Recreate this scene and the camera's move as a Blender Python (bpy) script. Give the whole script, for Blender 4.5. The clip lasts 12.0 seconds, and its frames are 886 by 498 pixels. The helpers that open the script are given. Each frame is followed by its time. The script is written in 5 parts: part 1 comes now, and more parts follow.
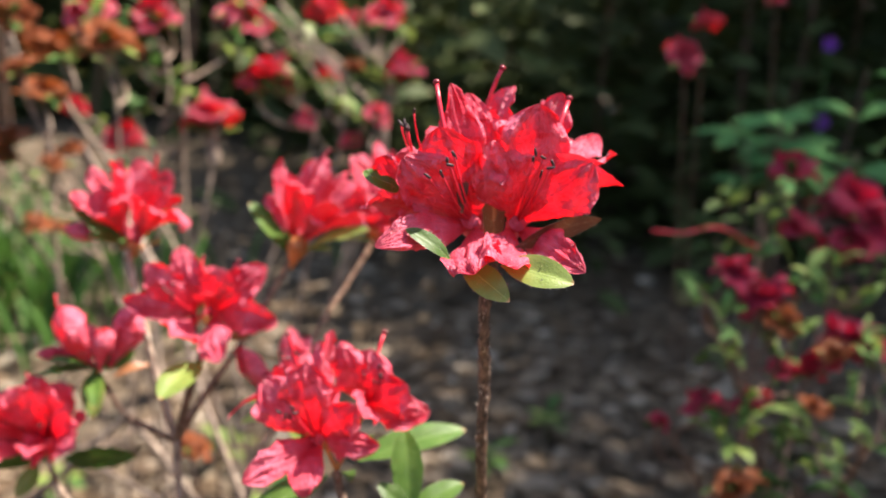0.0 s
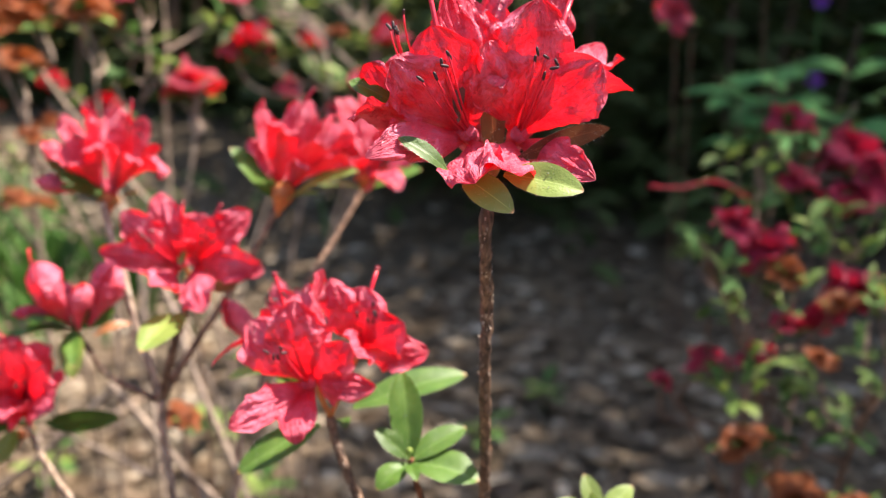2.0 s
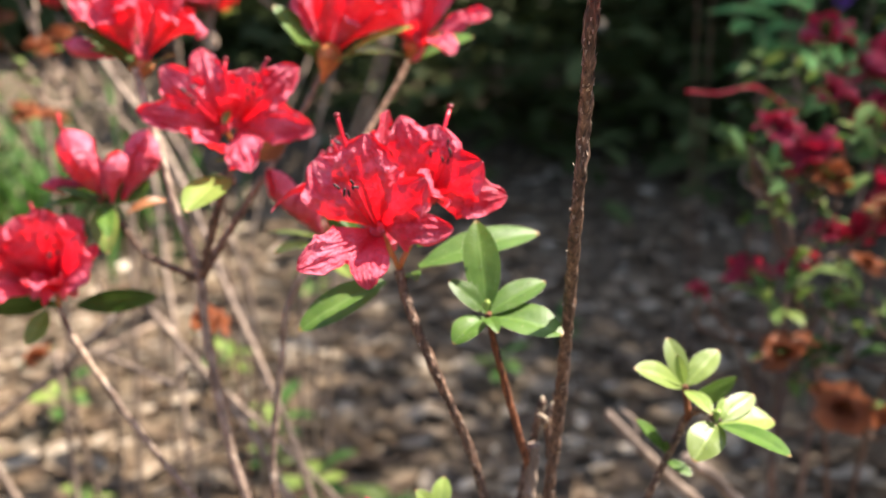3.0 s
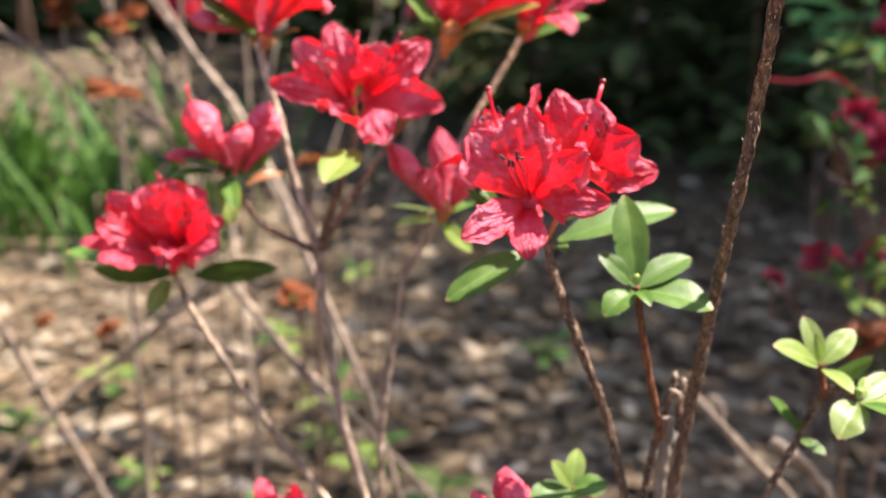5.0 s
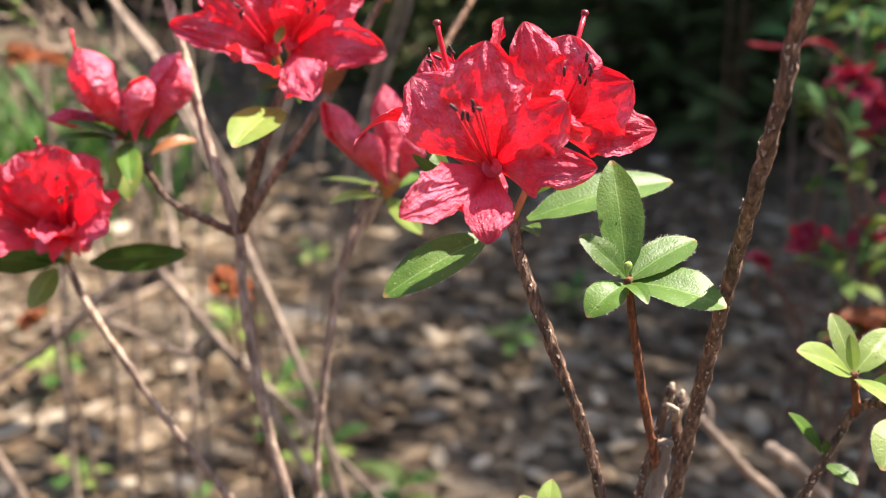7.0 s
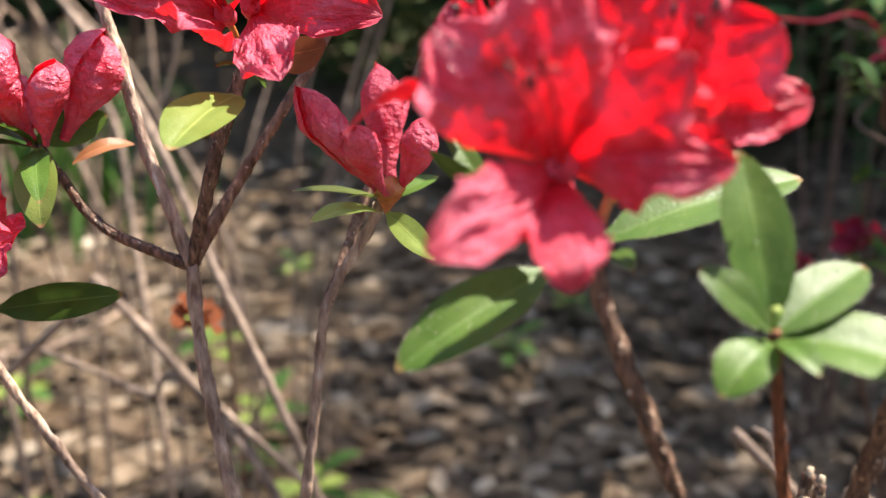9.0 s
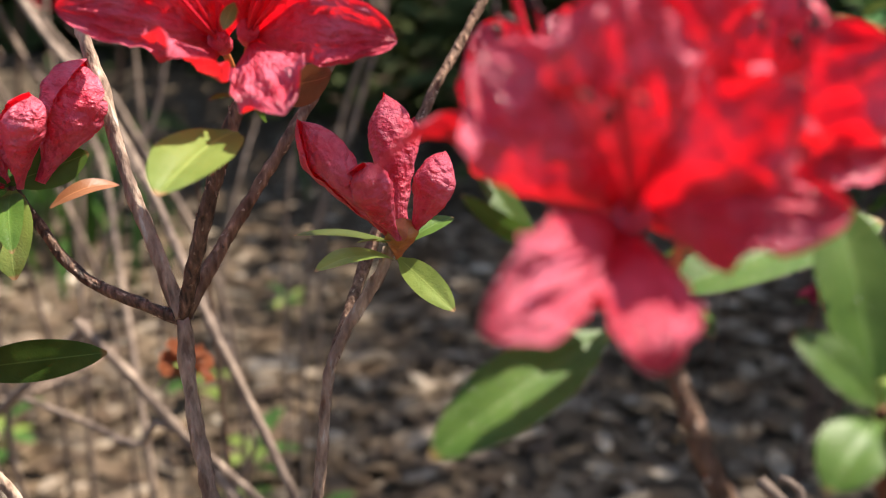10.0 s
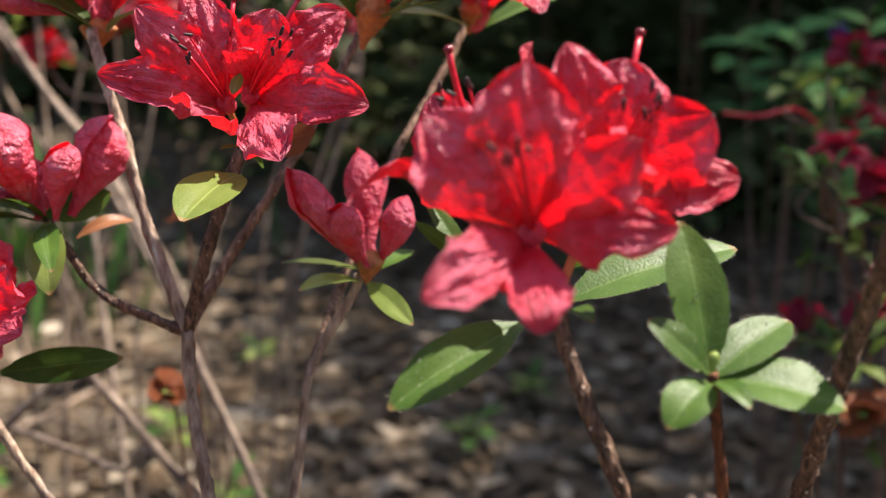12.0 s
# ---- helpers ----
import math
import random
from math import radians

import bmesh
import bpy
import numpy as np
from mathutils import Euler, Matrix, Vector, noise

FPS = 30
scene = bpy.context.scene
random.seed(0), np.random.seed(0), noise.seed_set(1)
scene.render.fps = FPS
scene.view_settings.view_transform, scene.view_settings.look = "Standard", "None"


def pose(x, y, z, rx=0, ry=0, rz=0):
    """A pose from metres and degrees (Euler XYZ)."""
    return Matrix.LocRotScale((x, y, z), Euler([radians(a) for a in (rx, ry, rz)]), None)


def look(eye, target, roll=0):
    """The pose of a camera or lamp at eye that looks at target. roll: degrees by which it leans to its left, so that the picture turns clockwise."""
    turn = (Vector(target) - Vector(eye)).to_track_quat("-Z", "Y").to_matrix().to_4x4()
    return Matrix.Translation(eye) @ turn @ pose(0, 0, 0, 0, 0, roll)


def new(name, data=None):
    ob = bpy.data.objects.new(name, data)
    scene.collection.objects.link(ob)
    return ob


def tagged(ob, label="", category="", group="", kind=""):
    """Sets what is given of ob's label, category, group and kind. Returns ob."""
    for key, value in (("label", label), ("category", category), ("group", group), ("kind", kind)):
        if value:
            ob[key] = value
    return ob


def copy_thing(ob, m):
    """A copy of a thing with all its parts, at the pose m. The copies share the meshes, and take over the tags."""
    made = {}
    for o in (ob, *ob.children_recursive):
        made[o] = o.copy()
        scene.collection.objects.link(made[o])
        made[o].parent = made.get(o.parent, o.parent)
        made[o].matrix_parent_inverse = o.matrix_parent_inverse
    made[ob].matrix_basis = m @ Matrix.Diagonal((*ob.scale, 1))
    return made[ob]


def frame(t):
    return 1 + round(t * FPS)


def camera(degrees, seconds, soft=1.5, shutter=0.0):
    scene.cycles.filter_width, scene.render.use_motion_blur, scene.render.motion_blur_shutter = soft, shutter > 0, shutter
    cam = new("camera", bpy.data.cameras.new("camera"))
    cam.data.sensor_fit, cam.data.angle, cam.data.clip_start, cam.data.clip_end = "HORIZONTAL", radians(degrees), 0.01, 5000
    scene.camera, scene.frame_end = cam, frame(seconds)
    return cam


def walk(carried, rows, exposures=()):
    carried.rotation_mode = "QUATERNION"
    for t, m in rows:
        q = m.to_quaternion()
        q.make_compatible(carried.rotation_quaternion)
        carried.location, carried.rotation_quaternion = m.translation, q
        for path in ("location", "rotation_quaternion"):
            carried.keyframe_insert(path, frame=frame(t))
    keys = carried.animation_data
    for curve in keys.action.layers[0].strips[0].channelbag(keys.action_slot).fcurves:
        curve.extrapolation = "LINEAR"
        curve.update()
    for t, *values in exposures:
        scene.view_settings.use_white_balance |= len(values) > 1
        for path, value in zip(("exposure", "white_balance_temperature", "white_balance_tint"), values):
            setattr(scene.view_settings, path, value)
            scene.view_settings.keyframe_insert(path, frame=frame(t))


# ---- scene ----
cam = camera(46.0, 12.0, soft=1.1)
PATH = [
    (0, (0.08043, 0.10479, 0.71884), (-0.0918, 2.0359, 0.2278), 2.31),
    (0.5, (0.09865, 0.10135, 0.71131), (-0.0297, 2.0419, 0.2445), 2.48),
    (1, (0.09838, 0.11042, 0.70732), (-0.0443, 2.0402, 0.2016), 1.34),
    (1.5, (0.09311, 0.12074, 0.70693), (-0.0606, 2.0492, 0.1997), 1.07),
    (2, (0.07741, 0.12276, 0.69571), (-0.0738, 2.0478, 0.1747), 0.92),
    (2.5, (0.06842, 0.12559, 0.66986), (-0.0610, 2.0405, 0.1074), 0.98),
    (3, (0.05242, 0.13823, 0.65399), (-0.0925, 2.0391, 0.0492), 0.8),
    (3.5, (0.03434, 0.13784, 0.64724), (-0.1052, 2.0296, 0.0135), 1.26),
    (3.7, (0.02671, 0.14109, 0.64446), (-0.1185, 2.0352, 0.0189), 1.04),
    (5.3, (0.01427, 0.12286, 0.65009), (-0.1817, 2.0123, 0.0242), 1.61),
    (5.5, (0.01308, 0.11936, 0.64849), (-0.1847, 2.0099, 0.0267), 1.58),
    (6, (0.00886, 0.13436, 0.64192), (-0.1763, 2.0283, 0.0265), 1.86),
    (6.5, (0.00883, 0.17441, 0.62767), (-0.1349, 2.0633, -0.0137), 2.28),
    (7, (0.01517, 0.19810, 0.62731), (-0.1063, 2.0826, -0.0315), 2.06),
    (7.2, (0.01081, 0.20610, 0.62500), (-0.1086, 2.0920, -0.0301), 1.89),
    (8.8, (0.00123, 0.27836, 0.60969), (-0.0947, 2.1646, -0.0483), 0.4),
    (9, (0.00061, 0.28190, 0.60508), (-0.0904, 2.1690, -0.0512), 0.49),
    (9.5, (0.00497, 0.30210, 0.60319), (-0.0584, 2.1842, -0.0703), -0.26),
    (10, (-0.00775, 0.30723, 0.60101), (-0.0762, 2.2130, -0.0017), 0.1),
    (10.5, (-0.00638, 0.30672, 0.59720), (-0.0444, 2.2230, 0.0259), 0.13),
    (11, (0.00208, 0.28573, 0.59803), (-0.0603, 2.1994, 0.0200), 0.5),
    (11.5, (0.00289, 0.26443, 0.60328), (-0.0209, 2.1917, 0.0695), 1.02),
    (12, (-0.00331, 0.25479, 0.60768), (-0.0170, 2.1936, 0.1169), 1.32),
]
walk(cam, [(t, look(eye, target, roll)) for t, eye, target, roll in PATH], ((0.0, 1.65, 7150, 10), (1.2, 1.65, 7150, 10), (2.0, 1.77, 7150, 10), (3.0, 1.83, 7150, 10), (7.0, 1.79, 7150, 10), (9.0, 1.56, 7150, 10), (9.6, 1.38, 7150, 10), (10.5, 1.12, 7150, 10), (12.0, 1.11, 7150, 10)))
cam.data.dof.use_dof = True
cam.data.dof.focus_distance = 0.242
cam.data.dof.aperture_fstop = 12.6

# ---- world, sun, exposure ----
SUN_FROM = Vector((0.45, 0.22, 0.865)).normalized()
world = bpy.data.worlds.new("world")
world.use_nodes = True
scene.world = world
sky = world.node_tree.nodes.new("ShaderNodeTexSky")
sky.sky_type, sky.sun_disc = "NISHITA", False
sky.sun_elevation, sky.sun_rotation = math.asin(SUN_FROM.z), math.atan2(SUN_FROM.x, SUN_FROM.y)
backing = world.node_tree.nodes["Background"]
world.node_tree.links.new(sky.outputs[0], backing.inputs[0])
backing.inputs[1].default_value = 0.125
sun = new("sun", bpy.data.lights.new("sun", "SUN"))
sun.data.energy, sun.data.angle, sun.data.color = 5.0, radians(0.6), (1.0, 0.965, 0.92)
sun.matrix_world = look((2, 3, 8), Vector((2, 3, 8)) - SUN_FROM)


# ---- materials ----
def material(name):
    m = bpy.data.materials.new(name)
    m.use_nodes = True
    return m, m.node_tree.nodes, m.node_tree.links, m.node_tree.nodes["Principled BSDF"]


def noise_node(nodes, links, scale, detail=3.0, vector=None):
    n = nodes.new("ShaderNodeTexNoise")
    n.inputs["Scale"].default_value, n.inputs["Detail"].default_value = scale, detail
    if vector is not None:
        links.new(vector, n.inputs["Vector"])
    return n


def ramp_node(nodes, links, fac, stops):
    r = nodes.new("ShaderNodeValToRGB")
    while len(r.color_ramp.elements) < len(stops):
        r.color_ramp.elements.new(0.5)
    for e, (at, colour) in zip(r.color_ramp.elements, stops):
        e.position, e.color = at, (*colour, 1)
    links.new(fac, r.inputs[0])
    return r


def mix_colour(nodes, links, fac, a, b, blend="MIX"):
    n = nodes.new("ShaderNodeMix")
    n.data_type, n.blend_type = "RGBA", blend
    for socket, value in ((n.inputs[0], fac), (n.inputs[6], a), (n.inputs[7], b)):
        if hasattr(value, "is_output"):
            links.new(value, socket)
        else:
            socket.default_value = value if isinstance(value, float) else (*value, 1)
    return n.outputs[2]


def bump_into(nodes, links, bsdf, heights, strength, distance):
    b = nodes.new("ShaderNodeBump")
    b.inputs["Strength"].default_value, b.inputs["Distance"].default_value = strength, distance
    links.new(heights, b.inputs["Height"])
    links.new(b.outputs[0], bsdf.inputs["Normal"])
    return b


def thin(nodes, links, bsdf, colour, amount):
    """Lets some of the light through a leaf or petal."""
    t = nodes.new("ShaderNodeBsdfTranslucent")
    links.new(colour, t.inputs[0])
    links.new(bsdf.inputs["Normal"].links[0].from_socket, t.inputs["Normal"])
    m = nodes.new("ShaderNodeMixShader")
    m.inputs[0].default_value = amount
    links.new(bsdf.outputs[0], m.inputs[1])
    links.new(t.outputs[0], m.inputs[2])
    links.new(m.outputs[0], nodes["Material Output"].inputs[0])


def petal_material(name, deep, light, through_colour, amount=0.42):
    m, nodes, links, b = material(name)
    coords = nodes.new("ShaderNodeTexCoord")
    uv, here = coords.outputs["UV"], coords.outputs["Object"]
    stretch = nodes.new("ShaderNodeMapping")
    stretch.inputs["Scale"].default_value = (3.5, 4.0, 1.0)
    links.new(uv, stretch.inputs[0])
    crease = noise_node(nodes, links, 3.0, 5.0, stretch.outputs[0])
    blister = noise_node(nodes, links, 520.0, 3.0, here)
    blotch = noise_node(nodes, links, 120.0, 4.0, here)
    colour = ramp_node(nodes, links, blotch.outputs[0], [(0.32, deep), (0.68, light)])
    vein = ramp_node(nodes, links, crease.outputs[0], [(0.36, (0.80, 0.62, 0.66)), (0.52, (1, 1, 1))])
    final = mix_colour(nodes, links, 0.25, colour.outputs[0], vein.outputs[0], "MULTIPLY")
    links.new(final, b.inputs["Base Color"])
    both = nodes.new("ShaderNodeMath")
    both.operation = "MULTIPLY_ADD"
    links.new(blister.outputs[0], both.inputs[0])
    both.inputs[1].default_value = 0.8
    links.new(crease.outputs[0], both.inputs[2])
    bump_into(nodes, links, b, both.outputs[0], 1.0, 0.0022)
    b.inputs["Roughness"].default_value = 0.34
    b.inputs["Specular IOR Level"].default_value = 0.42
    b.inputs["Sheen Weight"].default_value = 0.08
    b.inputs["Sheen Roughness"].default_value = 0.4
    b.inputs["Sheen Tint"].default_value = (1.0, 0.45, 0.58, 1)
    tint = nodes.new("ShaderNodeRGB")
    tint.outputs[0].default_value = (*through_colour, 1)
    thin(nodes, links, b, mix_colour(nodes, links, 0.6, tint.outputs[0], vein.outputs[0], "MULTIPLY"), amount)
    return m


def leaf_material(name, dark, light, tip=(0.25, 0.16, 0.06), amount=0.3, rough=0.4, gloss=0.5):
    m, nodes, links, b = material(name)
    coords = nodes.new("ShaderNodeTexCoord")
    uv, here = coords.outputs["UV"], coords.outputs["Object"]
    split = nodes.new("ShaderNodeSeparateXYZ")
    links.new(uv, split.inputs[0])
    patch = noise_node(nodes, links, 90.0, 3.0, here)
    own = nodes.new("ShaderNodeObjectInfo")
    isle = nodes.new("ShaderNodeNewGeometry")
    colour = ramp_node(nodes, links, patch.outputs[0], [(0.3, dark), (0.72, light)])
    vary = nodes.new("ShaderNodeHueSaturation")
    shift = nodes.new("ShaderNodeMapRange")
    shift.inputs["To Min"].default_value, shift.inputs["To Max"].default_value = 0.75, 1.25
    add = nodes.new("ShaderNodeMath")
    add.operation = "ADD"
    links.new(own.outputs["Random"], add.inputs[0])
    links.new(isle.outputs["Random Per Island"], add.inputs[1])
    half = nodes.new("ShaderNodeMath")
    half.operation = "FRACT"
    links.new(add.outputs[0], half.inputs[0])
    links.new(half.outputs[0], shift.inputs["Value"])
    links.new(shift.outputs[0], vary.inputs["Value"])
    links.new(colour.outputs[0], vary.inputs["Color"])
    # midrib and side veins
    off = nodes.new("ShaderNodeMath")
    off.operation = "SUBTRACT"
    links.new(split.outputs[1], off.inputs[0])
    off.inputs[1].default_value = 0.5
    side = nodes.new("ShaderNodeMath")
    side.operation = "ABSOLUTE"
    links.new(off.outputs[0], side.inputs[0])
    rib = ramp_node(nodes, links, side.outputs[0], [(0.008, (0.55, 0.55, 0.55)), (0.026, (0, 0, 0))])
    lean = nodes.new("ShaderNodeMath")
    lean.operation = "MULTIPLY_ADD"
    links.new(side.outputs[0], lean.inputs[0])
    lean.inputs[1].default_value = -0.55
    links.new(split.outputs[0], lean.inputs[2])
    wave = nodes.new("ShaderNodeMath")
    wave.operation = "PINGPONG"
    links.new(lean.outputs[0], wave.inputs[0])
    wave.inputs[1].default_value = 0.10
    veins = ramp_node(nodes, links, wave.outputs[0], [(0.0, (1, 1, 1)), (0.012, (0, 0, 0))])
    mixed = mix_colour(nodes, links, rib.outputs[0], vary.outputs[0], tuple(min(1, c * 1.5 + 0.03) for c in light))
    end = ramp_node(nodes, links, split.outputs[0], [(0.955, (0, 0, 0)), (0.985, (1, 1, 1))])
    final = mix_colour(nodes, links, end.outputs[0], mixed, tip)
    links.new(final, b.inputs["Base Color"])
    hair = noise_node(nodes, links, 1600.0, 2.0, here)
    rise = nodes.new("ShaderNodeMath")
    rise.operation = "MULTIPLY_ADD"
    links.new(hair.outputs[0], rise.inputs[0])
    rise.inputs[1].default_value = 0.5
    dip = nodes.new("ShaderNodeMath")
    dip.operation = "MULTIPLY_ADD"
    links.new(veins.outputs[0], dip.inputs[0])
    dip.inputs[1].default_value = -0.05
    links.new(patch.outputs[0], dip.inputs[2])
    links.new(dip.outputs[0], rise.inputs[2])
    bump_into(nodes, links, b, rise.outputs[0], 0.6, 0.00035)
    b.inputs["Roughness"].default_value = rough
    b.inputs["Specular IOR Level"].default_value = gloss
    b.inputs["Sheen Weight"].default_value = 0.06 * gloss
    thin(nodes, links, b, final, amount)
    return m


def bark_material(name, dark, light, scale=420.0, rough=0.8):
    m, nodes, links, b = material(name)
    here = nodes.new("ShaderNodeTexCoord").outputs["Object"]
    squash = nodes.new("ShaderNodeMapping")
    squash.inputs["Scale"].default_value = (1.0, 1.0, 0.28)
    links.new(here, squash.inputs[0])
    flake = noise_node(nodes, links, scale, 6.0, squash.outputs[0])
    band = noise_node(nodes, links, scale * 0.12, 2.0, here)
    colour = ramp_node(nodes, links, flake.outputs[0], [(0.32, dark), (0.6, light), (0.78, tuple(min(0.75, c * 2.2 + 0.05) for c in light))])
    wide = ramp_node(nodes, links, band.outputs[0], [(0.35, (0.6, 0.55, 0.55)), (0.65, (1.15, 1.1, 1.05))])
    links.new(mix_colour(nodes, links, 1.0, colour.outputs[0], wide.outputs[0], "MULTIPLY"), b.inputs["Base Color"])
    bump_into(nodes, links, b, flake.outputs[0], 1.0, 0.0016)
    b.inputs["Roughness"].default_value = rough
    return m


def plain_material(name, colour, other, scale, rough=0.5):
    m, nodes, links, b = material(name)
    here = nodes.new("ShaderNodeTexCoord").outputs["Object"]
    n = noise_node(nodes, links, scale, 4.0, here)
    links.new(ramp_node(nodes, links, n.outputs[0], [(0.3, colour), (0.7, other)]).outputs[0], b.inputs["Base Color"])
    bump_into(nodes, links, b, n.outputs[0], 0.4, 0.3 / scale)
    b.inputs["Roughness"].default_value = rough
    return m


def litter_material():
    """Dry leaves, each of its own shade from dark brown to greyish tan."""
    m, nodes, links, b = material("leaf_litter")
    isle = nodes.new("ShaderNodeNewGeometry").outputs["Random Per Island"]
    here = nodes.new("ShaderNodeTexCoord").outputs["Object"]
    own = ramp_node(nodes, links, isle, [(0.0, (0.088, 0.052, 0.028)), (0.3, (0.158, 0.103, 0.058)), (0.75, (0.25, 0.182, 0.118)), (1.0, (0.50, 0.42, 0.33))])
    spots = noise_node(nodes, links, 60.0, 4.0, here)
    stain = ramp_node(nodes, links, spots.outputs[0], [(0.35, (0.62, 0.55, 0.48)), (0.62, (1, 1, 1))])
    # broad noise makes some areas of the litter darker, others lighter
    drift = noise_node(nodes, links, 6.0, 3.0, here)
    mottle = ramp_node(nodes, links, drift.outputs[0], [(0.4, (0.64, 0.60, 0.57)), (0.62, (1.12, 1.12, 1.12))])
    dry = mix_colour(nodes, links, 0.8, own.outputs[0], stain.outputs[0], "MULTIPLY")
    final = mix_colour(nodes, links, 1.0, dry, mottle.outputs[0], "MULTIPLY")
    links.new(final, b.inputs["Base Color"])
    bump_into(nodes, links, b, spots.outputs[0], 0.5, 0.002)
    b.inputs["Roughness"].default_value = 0.65
    thin(nodes, links, b, final, 0.15)
    return m


petal_red = petal_material("petal_red", (0.86, 0.048, 0.100), (0.98, 0.24, 0.35), (0.84, 0.005, 0.014), 0.42)
petal_pink = petal_material("petal_crimson", (0.62, 0.025, 0.085), (0.82, 0.09, 0.19), (0.75, 0.01, 0.05), 0.35)
petal_orange = petal_material("petal_dried", (0.42, 0.10, 0.025), (0.60, 0.20, 0.07), (0.5, 0.12, 0.03), 0.25)
petal_purple = petal_material("petal_purple", (0.12, 0.02, 0.26), (0.22, 0.06, 0.42), (0.2, 0.03, 0.4), 0.25)
leaf_green = leaf_material("leaf_green", (0.044, 0.102, 0.011), (0.102, 0.178, 0.031), rough=0.45, gloss=0.32)
leaf_young = leaf_material("leaf_young", (0.165, 0.24, 0.042), (0.28, 0.35, 0.088), (0.45, 0.25, 0.12), 0.38)
leaf_rust = leaf_material("leaf_rust", (0.14, 0.04, 0.018), (0.26, 0.09, 0.035), (0.12, 0.04, 0.02), 0.25)
leaf_dry = leaf_material("leaf_dry", (0.40, 0.14, 0.05), (0.62, 0.26, 0.11), (0.3, 0.1, 0.05), 0.25)
leaf_back = leaf_material("leaf_back", (0.035, 0.09, 0.018), (0.085, 0.17, 0.038), rough=0.6, gloss=0.22)
leaf_fresh = leaf_material("leaf_fresh", (0.075, 0.13, 0.024), (0.15, 0.22, 0.052), rough=0.6, gloss=0.22)
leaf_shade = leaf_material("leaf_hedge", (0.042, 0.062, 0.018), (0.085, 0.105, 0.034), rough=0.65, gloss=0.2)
leaf_broad = leaf_material("leaf_broad", (0.05, 0.15, 0.042), (0.10, 0.23, 0.075), rough=0.75, gloss=0.12)
grass_green = leaf_material("grass_blade", (0.030, 0.09, 0.012), (0.075, 0.155, 0.030), rough=0.6, gloss=0.25)
litter_brown = litter_material()
bark = bark_material("bark", (0.028, 0.014, 0.009), (0.21, 0.120, 0.080), 900.0, rough=0.65)
bark_rust = bark_material("bark_rust", (0.06, 0.016, 0.007), (0.25, 0.085, 0.034), 800.0)
bark_grey = bark_material("bark_grey", (0.17, 0.108, 0.078), (0.50, 0.375, 0.29))
bark_tan = bark_material("bark_tan", (0.11, 0.055, 0.034), (0.30, 0.185, 0.125), 600.0)
bark_pale = bark_material("bark_pale", (0.15, 0.105, 0.08), (0.31, 0.235, 0.18), 160.0)
bud_green = plain_material("bud_green", (0.20, 0.30, 0.05), (0.36, 0.42, 0.10), 500.0)
calyx_rust = plain_material("calyx_rust", (0.36, 0.10, 0.03), (0.60, 0.22, 0.06), 400.0)
filament_red = plain_material("filament_red", (0.62, 0.01, 0.03), (0.75, 0.03, 0.06), 900.0, 0.35)
anther_brown = plain_material("anther_brown", (0.022, 0.008, 0.012), (0.05, 0.018, 0.02), 1500.0, 0.6)
stigma_dark = plain_material("stigma_dark", (0.16, 0.01, 0.02), (0.30, 0.03, 0.04), 1500.0, 0.25)
soil = plain_material("soil", (0.045, 0.030, 0.018), (0.115, 0.080, 0.048), 45.0, 0.95)
hair_pale = plain_material("hair_pale", (0.55, 0.50, 0.36), (0.78, 0.74, 0.60), 2000.0, 0.5)
dew = bpy.data.materials.new("dew")
dew.use_nodes = True
dew.node_tree.nodes["Principled BSDF"].inputs["Transmission Weight"].default_value = 0.9
dew.node_tree.nodes["Principled BSDF"].inputs["Roughness"].default_value = 0.04
dew.node_tree.nodes["Principled BSDF"].inputs["IOR"].default_value = 1.33
wood_cut = plain_material("wood_cut", (0.26, 0.19, 0.13), (0.46, 0.37, 0.27), 900.0, 0.8)


# ---- building helpers ----
def part(name, mesh, mat, parent, label=""):
    """One mesh object under a thing or a part."""
    if isinstance(mesh, bmesh.types.BMesh):
        bm, mesh = mesh, bpy.data.meshes.new(name)
        bm.to_mesh(mesh)
        bm.free()
        mesh.polygons.foreach_set("use_smooth", [True] * len(mesh.polygons))
    if mat is not None and not mesh.materials:
        mesh.materials.append(mat)
    ob = new(name, mesh)
    ob.parent = parent
    if label:
        tagged(ob, label)
    return ob


def thing(name, at, label, category, group="", kind=""):
    ob = new(name)
    ob.location = at
    ob.empty_display_size = 0.02
    return tagged(ob, label, category, group, kind)


def grid_mesh(name, points, rows, cols, mat):
    """A sheet of rows x cols points, with UVs along (u) and across (v)."""
    faces = [(r * cols + c, r * cols + c + 1, (r + 1) * cols + c + 1, (r + 1) * cols + c) for r in range(rows - 1) for c in range(cols - 1)]
    mesh = bpy.data.meshes.new(name)
    mesh.from_pydata([tuple(p) for p in points], [], faces)
    uv = mesh.uv_layers.new(name="UVMap")
    for loop in mesh.loops:
        r, c = divmod(loop.vertex_index, cols)
        uv.data[loop.index].uv = (r / (rows - 1), c / (cols - 1))
    mesh.polygons.foreach_set("use_smooth", [True] * len(mesh.polygons))
    mesh.materials.append(mat)
    return mesh


def frame_of(z, up=Vector((0, 0, 1))):
    """A turn whose z looks along z and whose y is as near to up as can be."""
    z = Vector(z).normalized()
    if abs(z.dot(up)) > 0.97:
        up = Vector((0, 1, 0))
    y = (up - z * up.dot(z)).normalized()
    return Matrix((y.cross(z), y, z)).transposed()


